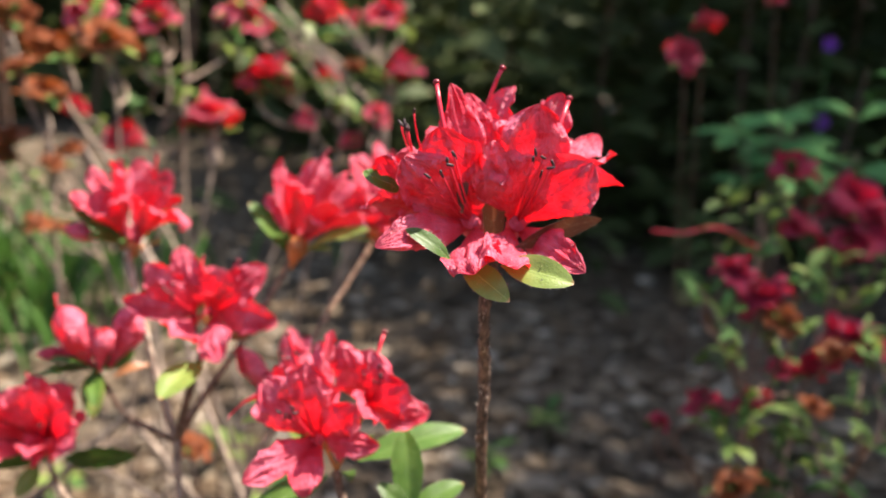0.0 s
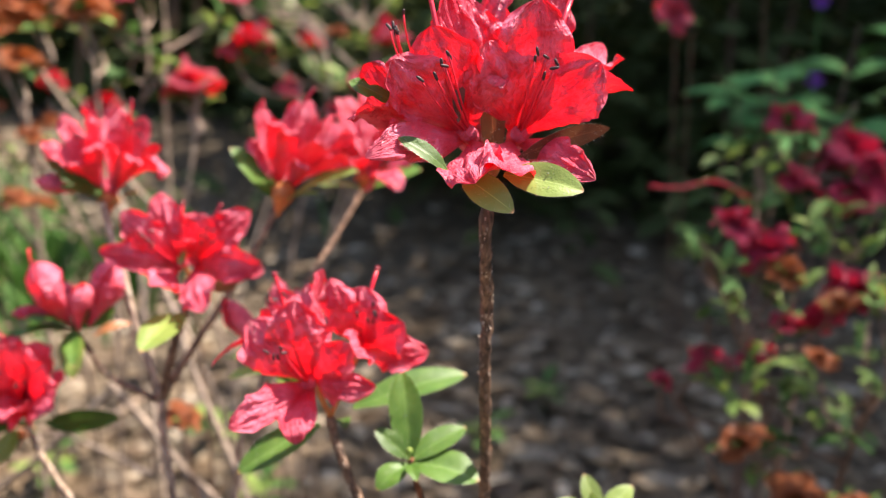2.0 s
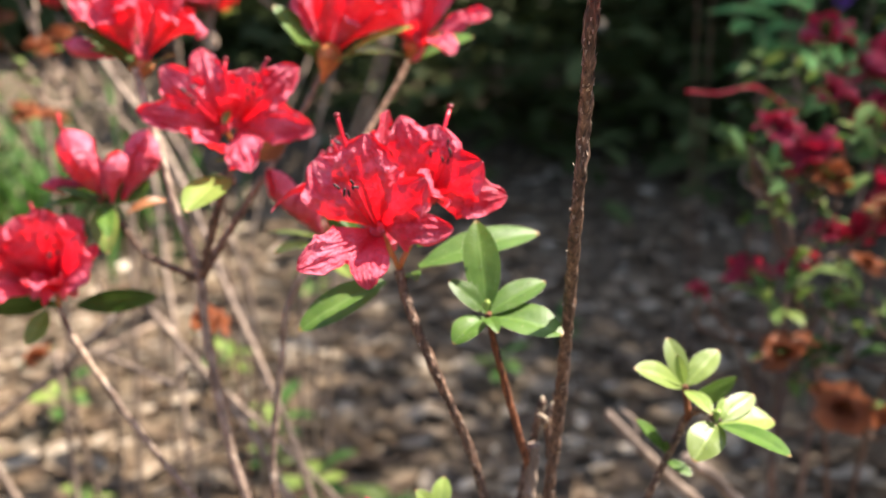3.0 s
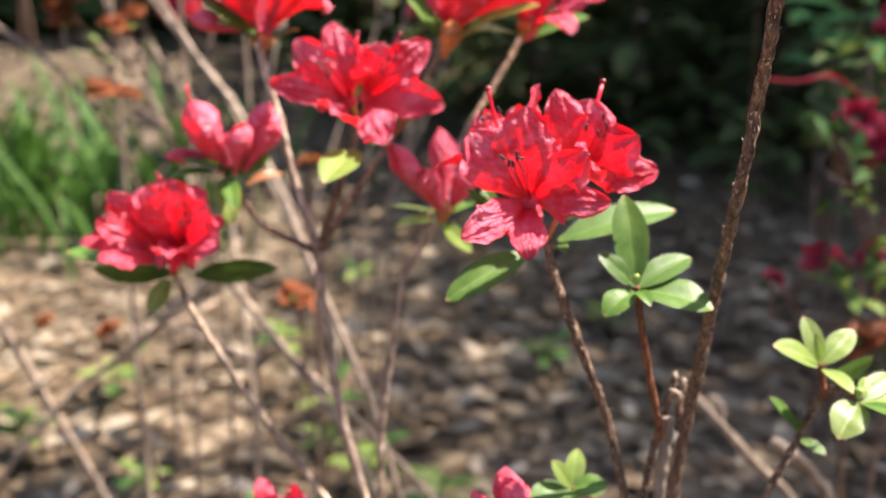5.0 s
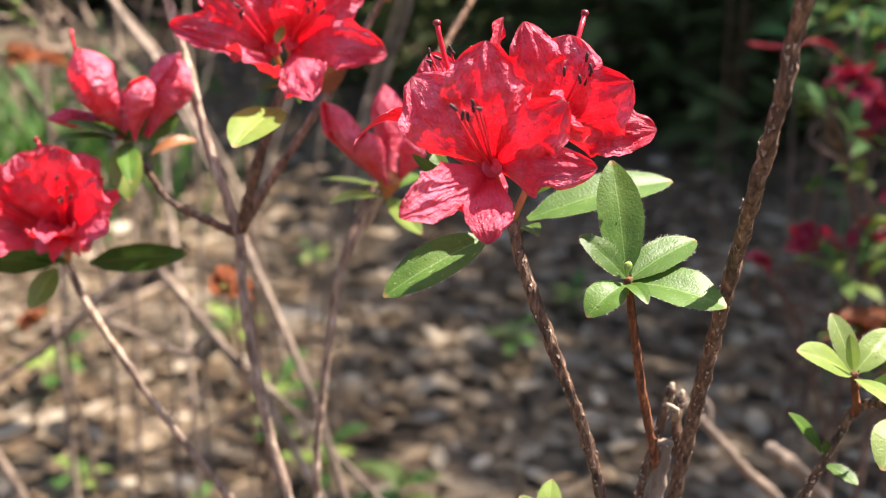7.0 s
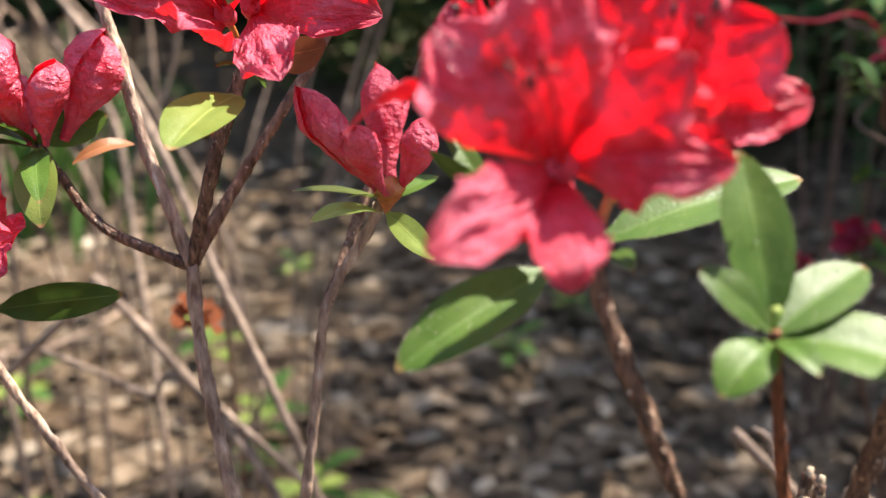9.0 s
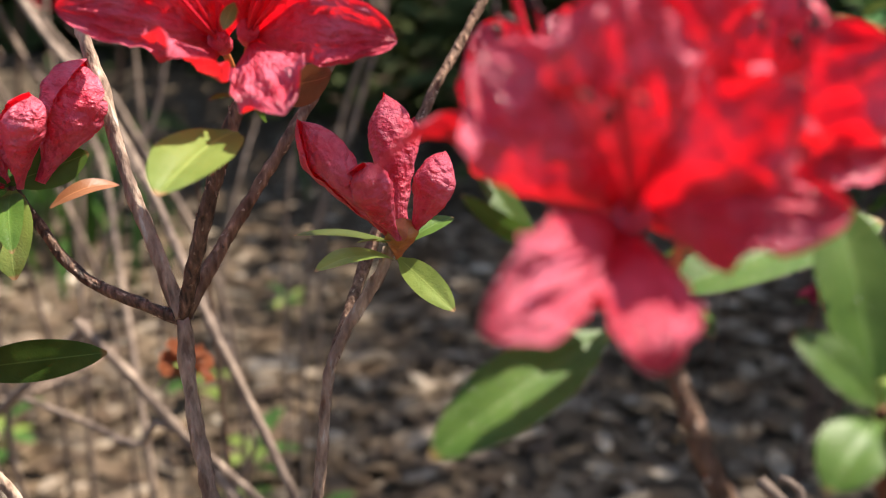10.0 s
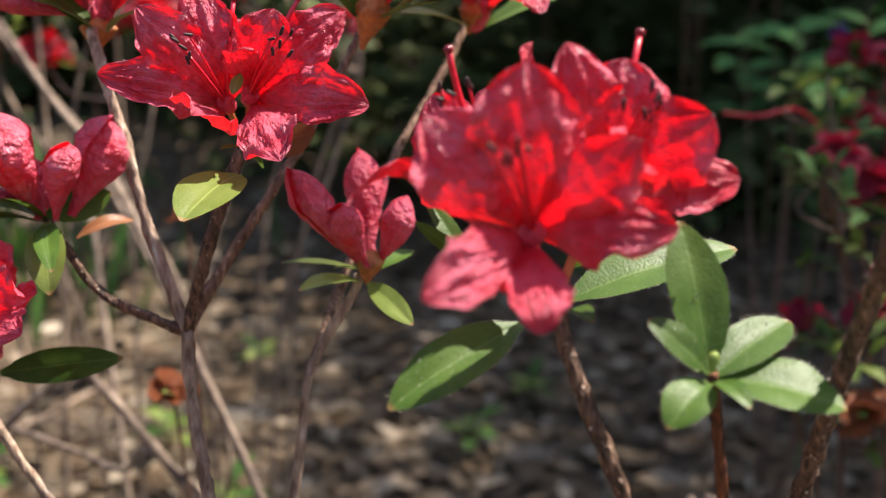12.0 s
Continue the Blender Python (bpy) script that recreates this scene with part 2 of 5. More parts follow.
def tube_into(bm, points, radii, sides=8, mat_index=0, cap=True, rough=0.0, seed=0.0):
    rings = []
    for i, p in enumerate(points):
        a, b = points[max(0, i - 1)], points[min(len(points) - 1, i + 1)]
        turn = frame_of(b - a, Vector((0.31, 0.9, 0.2)).normalized())
        ring = []
        for k in range(sides):
            ang = 2 * math.pi * k / sides
            r = radii[i] * (1 + rough * noise.noise(Vector((p.x * 300 + seed, p.z * 260 + k * 1.7, p.y * 300))))
            ring.append(bm.verts.new(p + turn @ Vector((math.cos(ang) * r, math.sin(ang) * r, 0))))
        rings.append(ring)
    for a, b in zip(rings, rings[1:]):
        for k in range(sides):
            f = bm.faces.new((a[k], a[(k + 1) % sides], b[(k + 1) % sides], b[k]))
            f.material_index = mat_index
    if cap:
        for ring, flip in ((rings[0], True), (rings[-1], False)):
            f = bm.faces.new(ring[::-1] if flip else ring)
            f.material_index = mat_index
    return rings


def smooth_line(points, steps):
    """Catmull-Rom through the points."""
    p = [Vector(q) for q in points]
    p = [p[0] * 2 - p[1]] + p + [p[-1] * 2 - p[-2]]
    line = []
    for i in range(1, len(p) - 2):
        n = max(2, int(steps * (p[i + 1] - p[i]).length / 0.05))
        for k in range(n):
            t = k / n
            line.append(0.5 * (2 * p[i] + (p[i + 1] - p[i - 1]) * t + (2 * p[i - 1] - 5 * p[i] + 4 * p[i + 1] - p[i + 2]) * t * t + (3 * p[i] - p[i - 1] - 3 * p[i + 1] + p[i + 2]) * t ** 3))
    return line + [p[-2]]


BRANCH_POINTS = {}


def stem(parent, points, thin_mm, thick_mm, mat=None, name="stem", sides=9, flakes=0, flake_mat=None):
    """A woody shoot from its tip down; it has knots and flakes."""
    origin = parent.location
    line = [p - origin for p in smooth_line(points, 60 if flakes > 1000 else 26 if flakes else 14)]
    far = [0.0]
    for a, b in zip(line, line[1:]):
        far.append(far[-1] + (b - a).length)
    radii = []
    for i, d in enumerate(far):
        r = thin_mm + (thick_mm - thin_mm) * d / far[-1]
        knot = max(0.0, noise.noise(Vector((d * 95 + points[0][0] * 50, thin_mm * 3, 0.5)))) ** 2
        radii.append(0.001 * r * (1 + 0.55 * knot))
    bm = bmesh.new()
    tube_into(bm, line, radii, 14 if flakes > 1000 else sides, rough=0.42 if flakes else 0.30, seed=points[0][0] * 900)
    ob = part(name, bm, mat or bark, parent)
    if name == "branch":
        BRANCH_POINTS.setdefault(parent.name, []).extend(p + origin for p in line[::4])
    if flakes:
        rng = random.Random(int(far[-1] * 1e5))
        bm = bmesh.new()
        for _ in range(int(min(far[-1], 0.30) * flakes)):
            d = rng.random() * min(far[-1], 0.30)
            i = next(k for k in range(len(far) - 1) if far[k + 1] >= d)
            axis = (line[i + 1] - line[i]).normalized()
            at = line[i].lerp(line[i + 1], (d - far[i]) / max(1e-9, far[i + 1] - far[i]))
            out = frame_of(axis) @ Vector((math.cos(a := rng.uniform(0, 6.3)), math.sin(a), 0))
            across = axis.cross(out)
            size, lift = rng.uniform(0.0005, 0.0015), rng.uniform(0.05, 0.55)
            root = at + out * radii[i] * 0.96
            tip = root + (out * lift - axis * rng.choice((-1, 1, 1))).normalized() * size
            w = across * rng.uniform(0.0001, 0.0005)
            bm.faces.new([bm.verts.new(q) for q in (root - w, root + w, tip + w * 0.4, tip - w * 0.4)])
        tagged(part("bark_fuzz", bm, flake_mat or bark_grey, ob), kind="stuff")
    return ob


def petal_points(az, open_deg, length, width, curl, twist, rows, cols, seed):
    """A petal of a funnel flower in the flower's own frame: z ahead, y up."""
    length, width = length * 0.001, width * 0.001
    a, o = radians(az), radians(open_deg)
    out = Vector((math.sin(a), math.cos(a), 0))
    side = Vector((math.cos(a), -math.sin(a), 0))
    tip = out * (length * math.sin(o)) + Vector((0, 0, length * math.cos(o)))
    p0, p1 = out * 0.0012, out * (0.07 * length) + Vector((0, 0, length * 0.36))
    p2 = tip * 0.62 + Vector((0, 0, length * (0.16 + 0.5 * curl))) + out * (0.04 * length)
    points = []
    flat_side = side
    blunt = 1.45 + 0.45 * noise.noise(Vector((seed * 2.3, 0.4, 0.9)))
    for r in range(rows):
        s = r / (rows - 1)
        q = 1 - s
        at = p0 * q ** 3 + p1 * 3 * q * q * s + p2 * 3 * q * s * s + tip * s ** 3
        tan = ((p1 - p0) * 3 * q * q + (p2 - p1) * 6 * q * s + (tip - p2) * 3 * s * s).normalized()
        side = Matrix.Rotation(radians(twist) * min(1.0, s * 1.8), 3, tan) @ flat_side
        normal = side.cross(tan).normalized()
        if normal.dot(out) > 0 and s < 0.5:
            normal = -normal
        if s < 0.70:
            k = min(1.0, max(0.0, (s - 0.08) / 0.50))
            w = 0.20 + 0.80 * (k * k * (3 - 2 * k))
        else:
            k = min(1.0, (s - 0.70) / 0.30)
            w = max(0.04, (1 - k ** blunt) ** 0.66)
        w *= width * 0.5
        for c in range(cols):
            v = 2 * c / (cols - 1) - 1
            edge = 1 + 0.16 * noise.noise(Vector((s * 5 + seed, v * 1.5, seed * 0.7))) + 0.14 * s * noise.noise(Vector((s * 17 + seed, v, seed * 1.3)))
            cup = (0.62 * (1 - 1.75 * s) if s < 0.8 else -0.25) * v * v * w
            fold = -0.09 * w * math.exp(-(v * 5) ** 2)
            wave = 0.78 * w * s * (0.25 + v * v) * noise.noise(Vector((s * 3.4 + seed * 3.1, v * 1.6 + seed, 0.3)))
            frill = 0.62 * w * s * (0.2 + abs(v) ** 3) * noise.noise(Vector((s * 10 + seed, v * 2.5, seed * 1.9)))
            fine = 0.30 * w * s * noise.noise(Vector((s * 19 + seed, v * 5, seed)))
            wave += frill
            roll = max(0.0, s - 0.66) ** 2 * length * 2.4 * (noise.noise(Vector((seed * 5.3, 1.7, 0.2))) - 0.15)
            points.append(at + side * (v * w * edge) + normal * (cup + fold + wave + fine + roll))
    return points


FLOWER_COUNT = [0]


def add_stamens(body, goal, rng):
    for _ in range(6):
        spread = Vector((rng.uniform(-1, 1), rng.uniform(-1, 1), rng.uniform(-0.6, 0.6))) * 0.0034
        end = goal + spread
        bend = Vector((0, 0, goal.length * 0.5)) + end * 0.15 + spread * 0.4
        line = [bend * (2 * t * (1 - t)) + end * t * t for t in [k / 9 for k in range(10)]]
        bm = bmesh.new()
        tube_into(bm, line, [0.00034 - 0.00010 * k / 9 for k in range(10)], 6)
        ax = ((line[-1] - line[-2]).normalized() + Vector((rng.uniform(-.8, .8), rng.uniform(-.8, .8), 0))).normalized()
        tube_into(bm, [end + ax * d for d in (-0.0012, -0.0009, 0, 0.0009, 0.0012)], [0.00018, 0.00036, 0.00042, 0.00036, 0.00018], 7, 1)
        part("stamen", bm, filament_red, body).data.materials.append(anther_brown)


def add_pistil(body, end):
    bend = Vector((0, 0, end.length * 0.55)) + end * 0.1
    line = [bend * (2 * t * (1 - t)) + end * t * t for t in [k / 11 for k in range(12)]]
    bm = bmesh.new()
    tube_into(bm, line, [0.00062] * 12, 7)
    ax = (line[-1] - line[-2]).normalized()
    tube_into(bm, [end + ax * d for d in (-0.0006, 0.0, 0.0006, 0.0009)], [0.0006, 0.00105, 0.0009, 0.0003], 8, 1)
    part("pistil", bm, filament_red, body).data.materials.append(stigma_dark)


def flower(parent, base, facing, petals, pistil=None, anthers=None, mat=None, fine=True, drops=0):
    """An azalea flower: a tube, five petals, stamens and a pistil. Petals: azimuth, opening, length, width (mm), curl, twist."""
    FLOWER_COUNT[0] += 1
    seed = FLOWER_COUNT[0] * 7.31
    rng = random.Random(FLOWER_COUNT[0])
    turn = frame_of(facing)
    bm = bmesh.new()
    tube_into(bm, [Vector((0, 0, z)) for z in (-0.004, -0.002, 0.001, 0.004, 0.007)], [0.0009, 0.0022, 0.0025, 0.0022, 0.0024], 10)
    body = part("flower", bm, mat or petal_red, parent)
    body.matrix_basis = Matrix.Translation(Vector(base) - parent.location) @ turn.to_4x4()
    wet = bmesh.new()
    for i, p in enumerate(petals):
        rows, cols = (25, 15) if fine else (9, 7)
        points = petal_points(*p[:5], p[5] if len(p) > 5 else 0, rows, cols, seed + i * 3.7)
        sheet = part("petal", grid_mesh("petal", points, rows, cols, mat or petal_red), None, body)
        for _ in range(drops):
            v = sheet.data.vertices[rng.randrange(rows * cols // 2, rows * cols)]
            side = v.normal if v.normal.z > 0 else -v.normal
            size = rng.uniform(0.00012, 0.00034)
            bmesh.ops.create_icosphere(wet, subdivisions=2, radius=size, matrix=Matrix.Translation(v.co + side * size * 0.4))
    if drops:
        tagged(part("dew", wet, dew, body, "tiny clear dew drops on the petals"), kind="stuff")
    else:
        wet.free()
    back = turn.inverted()
    if anthers is not None:
        add_stamens(body, back @ Vector(anthers), rng)
    if pistil is not None:
        add_pistil(body, back @ Vector(pistil))
    return body


def lobe_points(tip, tube, width, bulge, roll, twist, rows, cols, seed):
    """One of the five lobes of a funnel flower in the flower's own frame (z ahead): it runs up the tube, flares at the throat and ends at tip."""
    width *= 0.001
    out = Vector((tip.x, tip.y, 0))
    out = out.normalized() if out.length > 0.001 else Vector((0, 1, 0))
    flat_side = Vector((out.y, -out.x, 0))
    throat = Vector((0, 0, tube))
    reach = (tip - throat).length
    p0 = out * 0.0011
    p1 = throat * 0.62 + out * 0.0034
    p2 = (throat + out * 0.0065).lerp(tip, 0.44) + Vector((0, 0, reach * bulge))
    points = []
    blunt = 1.85 + 0.6 * noise.noise(Vector((seed * 2.3, 0.4, 0.9)))
    lean = 0.16 * noise.noise(Vector((seed * 1.7, 2.4, 0.1)))
    for r in range(rows):
        s = r / (rows - 1)
        q = 1 - s
        at = p0 * q ** 3 + p1 * 3 * q * q * s + p2 * 3 * q * s * s + tip * s ** 3
        tan = ((p1 - p0) * 3 * q * q + (p2 - p1) * 6 * q * s + (tip - p2) * 3 * s * s).normalized()
        side = Matrix.Rotation(radians(twist) * min(1.0, s * 1.5) ** 2, 3, tan) @ flat_side
        normal = tan.cross(side).normalized()
        if s < 0.66:
            k = max(0.0, (s - 0.10) / 0.56)
            w = 0.16 + 0.84 * (k * k * (3 - 2 * k))
        else:
            k = (s - 0.66) / 0.34
            w = max(0.05, (1 - k ** blunt) ** 0.64)
        w *= width * 0.5
        parted = min(1.0, max(0.0, (s - 0.42) / 0.38))
        joined = min(0.0072, 0.80 * math.hypot(at.x, at.y)) * (1 - parted * parted * (3 - 2 * parted))
        w = max(w, joined)
        free = min(1.0, max(0.0, (s - 0.30) / 0.35))
        for c in range(cols):
            v = 2 * c / (cols - 1) - 1
            edge = 1 + 0.15 * noise.noise(Vector((s * 4 + seed, v * 1.5, seed * 0.7))) + 0.15 * free * noise.noise(Vector((s * 15 + seed, v, seed * 1.3)))
            cup = 0.55 * (1 - 1.25 * s) * v * v * w
            rib = -0.10 * w * math.exp(-(v * 6) ** 2) * free
            pleat = 0.05 * w * free * math.sin(v * 13 + seed + 2.5 * s)
            wave = 0.55 * w * free * (0.06 + v * v) * noise.noise(Vector((s * 3.2 + seed * 3.1, v * 1.4 + seed, 0.3)))
            frill = 0.75 * w * free * (0.03 + abs(v) ** 3) * noise.noise(Vector((s * 9 + seed, v * 2.2, seed * 1.9)))
            fine = 0.09 * w * free * noise.noise(Vector((s * 16 + seed, v * 5, seed))) + 0.06 * w * free * noise.noise(Vector((s * 34 + seed, v * 11, seed)))
            curl = -roll * max(0.0, s - 0.68) ** 2 * reach * 2.6 - 0.35 * roll * free * w * v * v
            points.append(at + side * ((v + lean * free * v * v) * w * edge) + normal * (cup + rib + pleat + wave + frill + fine + curl))
    return points


def bell(parent, base, throat, lobes, pistil=None, anthers=None, mat=None, drops=0):
    """An open azalea flower from its base to its throat. Lobes: place of the tip, width (mm), bulge, backward roll and, if any, twist."""
    base, throat = Vector(base), Vector(throat)
    FLOWER_COUNT[0] += 1
    seed = FLOWER_COUNT[0] * 7.31
    rng = random.Random(FLOWER_COUNT[0])
    turn = frame_of(throat - base)
    back, tube = turn.inverted(), (throat - base).length
    bm = bmesh.new()
    tube_into(bm, [Vector((0, 0, z)) for z in (-0.004, -0.002, 0.001, 0.004, 0.007)], [0.0009, 0.0022, 0.0025, 0.0022, 0.0024], 10)
    body = part("flower", bm, mat or petal_red, parent)
    body.matrix_basis = Matrix.Translation(base - parent.location) @ turn.to_4x4()
    wet = bmesh.new()
    rows, cols = 33, 19
    for i, (tip, width, bulge, roll, *twist) in enumerate(lobes):
        points = lobe_points(back @ (Vector(tip) - base), tube, width, bulge, roll, twist[0] if twist else 0, rows, cols, seed + i * 3.7)
        sheet = part("petal", grid_mesh("petal", points, rows, cols, mat or petal_red), None, body)
        for _ in range(drops):
            v = sheet.data.vertices[rng.randrange(rows * cols // 2, rows * cols)]
            side = v.normal if v.normal.z > 0 else -v.normal
            size = rng.uniform(0.00010, 0.00028)
            bmesh.ops.create_icosphere(wet, subdivisions=2, radius=size, matrix=Matrix.Translation(v.co + side * size * 0.4))
    if drops:
        tagged(part("dew", wet, dew, body, "tiny clear dew drops on the petals"), kind="stuff")
    else:
        wet.free()
    if anthers is not None:
        add_stamens(body, back @ (Vector(anthers) - base), rng)
    if pistil is not None:
        add_pistil(body, back @ (Vector(pistil) - base))
    return body


def leaf_points(length, width, bend, fold, rows, cols, seed):
    """A leaf along +y, its face to +z."""
    points = []
    for r in range(rows):
        s = r / (rows - 1)
        w = 0.5 * width * max(0.02, math.sin(math.pi * min(1, 0.02 + 0.98 * s) ** 1.12)) ** 0.62
        if s < 0.12:
            w = max(0.07 * width, w * (0.35 + 0.65 * s / 0.12))
        sag = -bend * length * (s - 0.5) ** 2 * 2
        for c in range(cols):
            v = 2 * c / (cols - 1) - 1
            x = v * w * (1 + 0.05 * noise.noise(Vector((s * 5, v * 2, seed))))
            z = sag + fold * abs(v) * w - 0.35 * fold * v * v * w + 0.07 * w * noise.noise(Vector((s * 4 + seed, v * 1.3, 2.0)))
            points.append(Vector((x, s * length, z)))
    return points


def leaf(parent, base, tip, width_mm, face, bend=0.1, mat=None, name="leaf"):
    """A leaf from base to tip; those of the two near shrubs carry fine pale hairs, and some a few dew drops."""
    base, tip = Vector(base), Vector(tip)
    along = tip - base
    length = along.length
    y = along / length
    z = Vector(face) - y * Vector(face).dot(y)
    z.normalize()
    turn = Matrix((y.cross(z), y, z)).transposed()
    seed = base.x * 997 + tip.z * 611
    points = leaf_points(length, width_mm * 0.001, bend, 0.30, 13, 9, seed)
    ob = part(name, grid_mesh(name, points, 13, 9, mat or leaf_green), None, parent)
    ob.matrix_basis = Matrix.Translation(base - parent.location) @ turn.to_4x4()
    if parent.name.startswith("azalea_shrub") and base.y < 0.47 and width_mm > 5:
        add_hairs(ob, points, 13, 9, length, random.Random(int(seed * 1000)))
    return ob


def add_hairs(ob, points, rows, cols, length, rng):
    """Short pale bristles along a leaf's margin and scattered on its face, and tiny drops."""
    bm, wet = bmesh.new(), bmesh.new()
    for k in range(int(length * 7000)):
        r, margin = rng.uniform(0.4, rows - 1.5), k % 3 > 0
        i, f = int(r), r - int(r)
        c = rng.choice((0, cols - 1)) if margin else rng.randrange(1, cols - 1)
        root = points[i * cols + c].lerp(points[(i + 1) * cols + c], f)
        side = (1 if c else -1) if margin else rng.uniform(-0.6, 0.6)
        way = Vector((side, rng.uniform(0.3, 1.2), rng.uniform(0.1, 0.8))).normalized()
        tip = root + way * rng.uniform(0.0005, 0.0012)
        w = way.cross(Vector((0.2, -0.5, 1))).normalized() * 0.00002
        bm.faces.new([bm.verts.new(q) for q in (root - w, root + w, tip)])
    tagged(part("leaf_hairs", bm, hair_pale, ob), kind="stuff")
    for _ in range(int(length * 260)):
        p = points[rng.randrange(2, rows - 2) * cols + rng.randrange(1, cols - 1)]
        size = rng.uniform(0.00008, 0.00024)
        bmesh.ops.create_icosphere(wet, subdivisions=2, radius=size, matrix=Matrix.Translation(p + Vector((rng.uniform(-.001, .001), rng.uniform(-.001, .001), size * 0.5))))
    if wet.verts:
        tagged(part("dew", wet, dew, ob, "tiny clear dew drops"), kind="stuff")
    else:
        wet.free()


def bud(parent, base, tip, width_mm, mat=None):
    """A closed or half-open bud: petals wrapped round each other."""
    base, tip = Vector(base), Vector(tip)
    length, turn = (tip - base).length, frame_of(tip - base)
    seed = base.x * 731 + tip.x * 977
    rows, cols = 31, 49
    points = []
    for r in range(rows):
        s = r / (rows - 1)
        w = 0.0005 * width_mm * max(0.04, max(0.0, math.sin(math.pi * s ** 1.9)) ** 0.75 + 0.17 * (1 - s))
        for c in range(cols):
            ang = seed + 0.9 * s + 3.3 * math.pi * c / (cols - 1)
            x, y = math.cos(ang), math.sin(ang)
            wrap = 0.80 + 0.26 * c / (cols - 1) + (0.10 * s if c > cols - 4 else 0.0)
            k = wrap * (1 + 0.16 * noise.noise(Vector((x * 1.2 + seed, y * 1.2, s * 3))) + 0.17 * noise.noise(Vector((x * 3.5 + seed, y * 3.5, s * 6))) + 0.10 * noise.noise(Vector((x * 7 + seed, y * 7, s * 14))))
            lean = 0.10 * length * math.sin(math.pi * s) * math.sin(seed)
            points.append(Vector((x * w * k + lean, y * w * k * 0.82, s * length * (1 - 0.10 * (1 - c / (cols - 1)) * s))))
    ob = part("bud", grid_mesh("bud", points, rows, cols, mat or petal_red), None, parent)
    ob.matrix_basis = Matrix.Translation(base - parent.location) @ turn.to_4x4()
    return ob


# ---- ground ----
def ground_height(x, y):
    near = 1.0 / (1.0 + 0.02 * (x * x + y * y))
    return 0.03 * near * noise.noise(Vector((x * 1.3, y * 1.3, 4.0))) + 0.012 * near * noise.noise(Vector((x * 7, y * 7, 1.0)))


def build_ground():
    steps = [math.copysign(0.03 * abs(k) + 0.0000060 * abs(k) ** 4.55, k) for k in range(-58, 59)]
    n = len(steps)
    points = [(x, y + 1.2, ground_height(x, y + 1.2)) for y in steps for x in steps]
    faces = [(j * n + i, j * n + i + 1, (j + 1) * n + i + 1, (j + 1) * n + i) for j in range(n - 1) for i in range(n - 1)]
    mesh = bpy.data.meshes.new("ground")
    mesh.from_pydata(points, [], faces)
    mesh.materials.append(soil)
    mesh.polygons.foreach_set("use_smooth", [True] * len(mesh.polygons))
    return tagged(new("ground", mesh), "dark brown woodland soil under dry leaf litter", "ground", kind="structure")


build_ground()


def scatter_leaves(name, mat, placed, label, category, curl=0.25, rows=4, cols=3):
    """Many small leaves in one mesh: placed holds (place, along, face, length, width)."""
    points, faces, uvs = [], [], []
    for place, along, face, length, width in placed:
        y = along.normalized()
        z = (face - y * face.dot(y)).normalized()
        x = y.cross(z)
        start = len(points)
        for r in range(rows):
            s = r / (rows - 1)
            w = 0.5 * width * (0.16 + 0.84 * math.sin(math.pi * (0.06 + 0.9 * s)))
            for c in range(cols):
                v = 2 * c / (cols - 1) - 1
                points.append(place + y * (s * length) + x * (v * w) + z * (curl * length * (0.25 - (s - 0.5) ** 2) + min(0.3, 1.5 * curl) * abs(v) * w))
        for r in range(rows - 1):
            for c in range(cols - 1):
                i = start + r * cols + c
                faces.append((i, i + 1, i + cols + 1, i + cols))
                uvs.append(((r, c), (r, c + 1), (r + 1, c + 1), (r + 1, c)))
    mesh = bpy.data.meshes.new(name)
    mesh.from_pydata([tuple(p) for p in points], [], faces)
    uv = mesh.uv_layers.new(name="UVMap")
    uv.data.foreach_set("uv", [k for f in uvs for r, c in f for k in (r / (rows - 1), c / (cols - 1))])
    mesh.polygons.foreach_set("use_smooth", [True] * len(mesh.polygons))
    mesh.materials.append(mat)
    return tagged(new(name, mesh), label, category, kind="stuff")


def build_litter():
    rng = random.Random(11)
    placed = []
    for k in range(31000):
        if k < 20000:
            x, y = rng.gauss(-0.1, 1.1), 0.1 + abs(rng.gauss(0, 1.9))
        else:
            r, turn = 9.0 * rng.random() ** 0.75, rng.uniform(0, 2 * math.pi)
            x, y = r * math.cos(turn), 0.8 + r * math.sin(turn)
        ang = rng.uniform(0, 2 * math.pi)
        along = Vector((math.cos(ang), math.sin(ang), rng.uniform(-0.05, 0.09)))
        face = Vector((rng.uniform(-0.4, 0.4), rng.uniform(-0.4, 0.4), 1))
        length = rng.uniform(0.018, 0.058)
        placed.append((Vector((x, y, ground_height(x, y) + rng.uniform(0.003, 0.014))), along, face, length, length * rng.uniform(0.3, 0.6)))
    scatter_leaves("leaf_litter", litter_brown, placed, "dry tan and brown fallen leaves covering the soil", "leaf litter", 0.05)


build_litter()

# ---- the two near azaleas ----
front_shrub = thing("azalea_shrub", (0.05, 0.495, 0.0), "red azalea shrub with a tall flowering shoot and young leaves", "azalea shrub")
left_shrub = thing("azalea_shrub", (-0.05, 0.64, 0.0), "red azalea shrub with forked shoots, open flowers and buds", "azalea shrub")

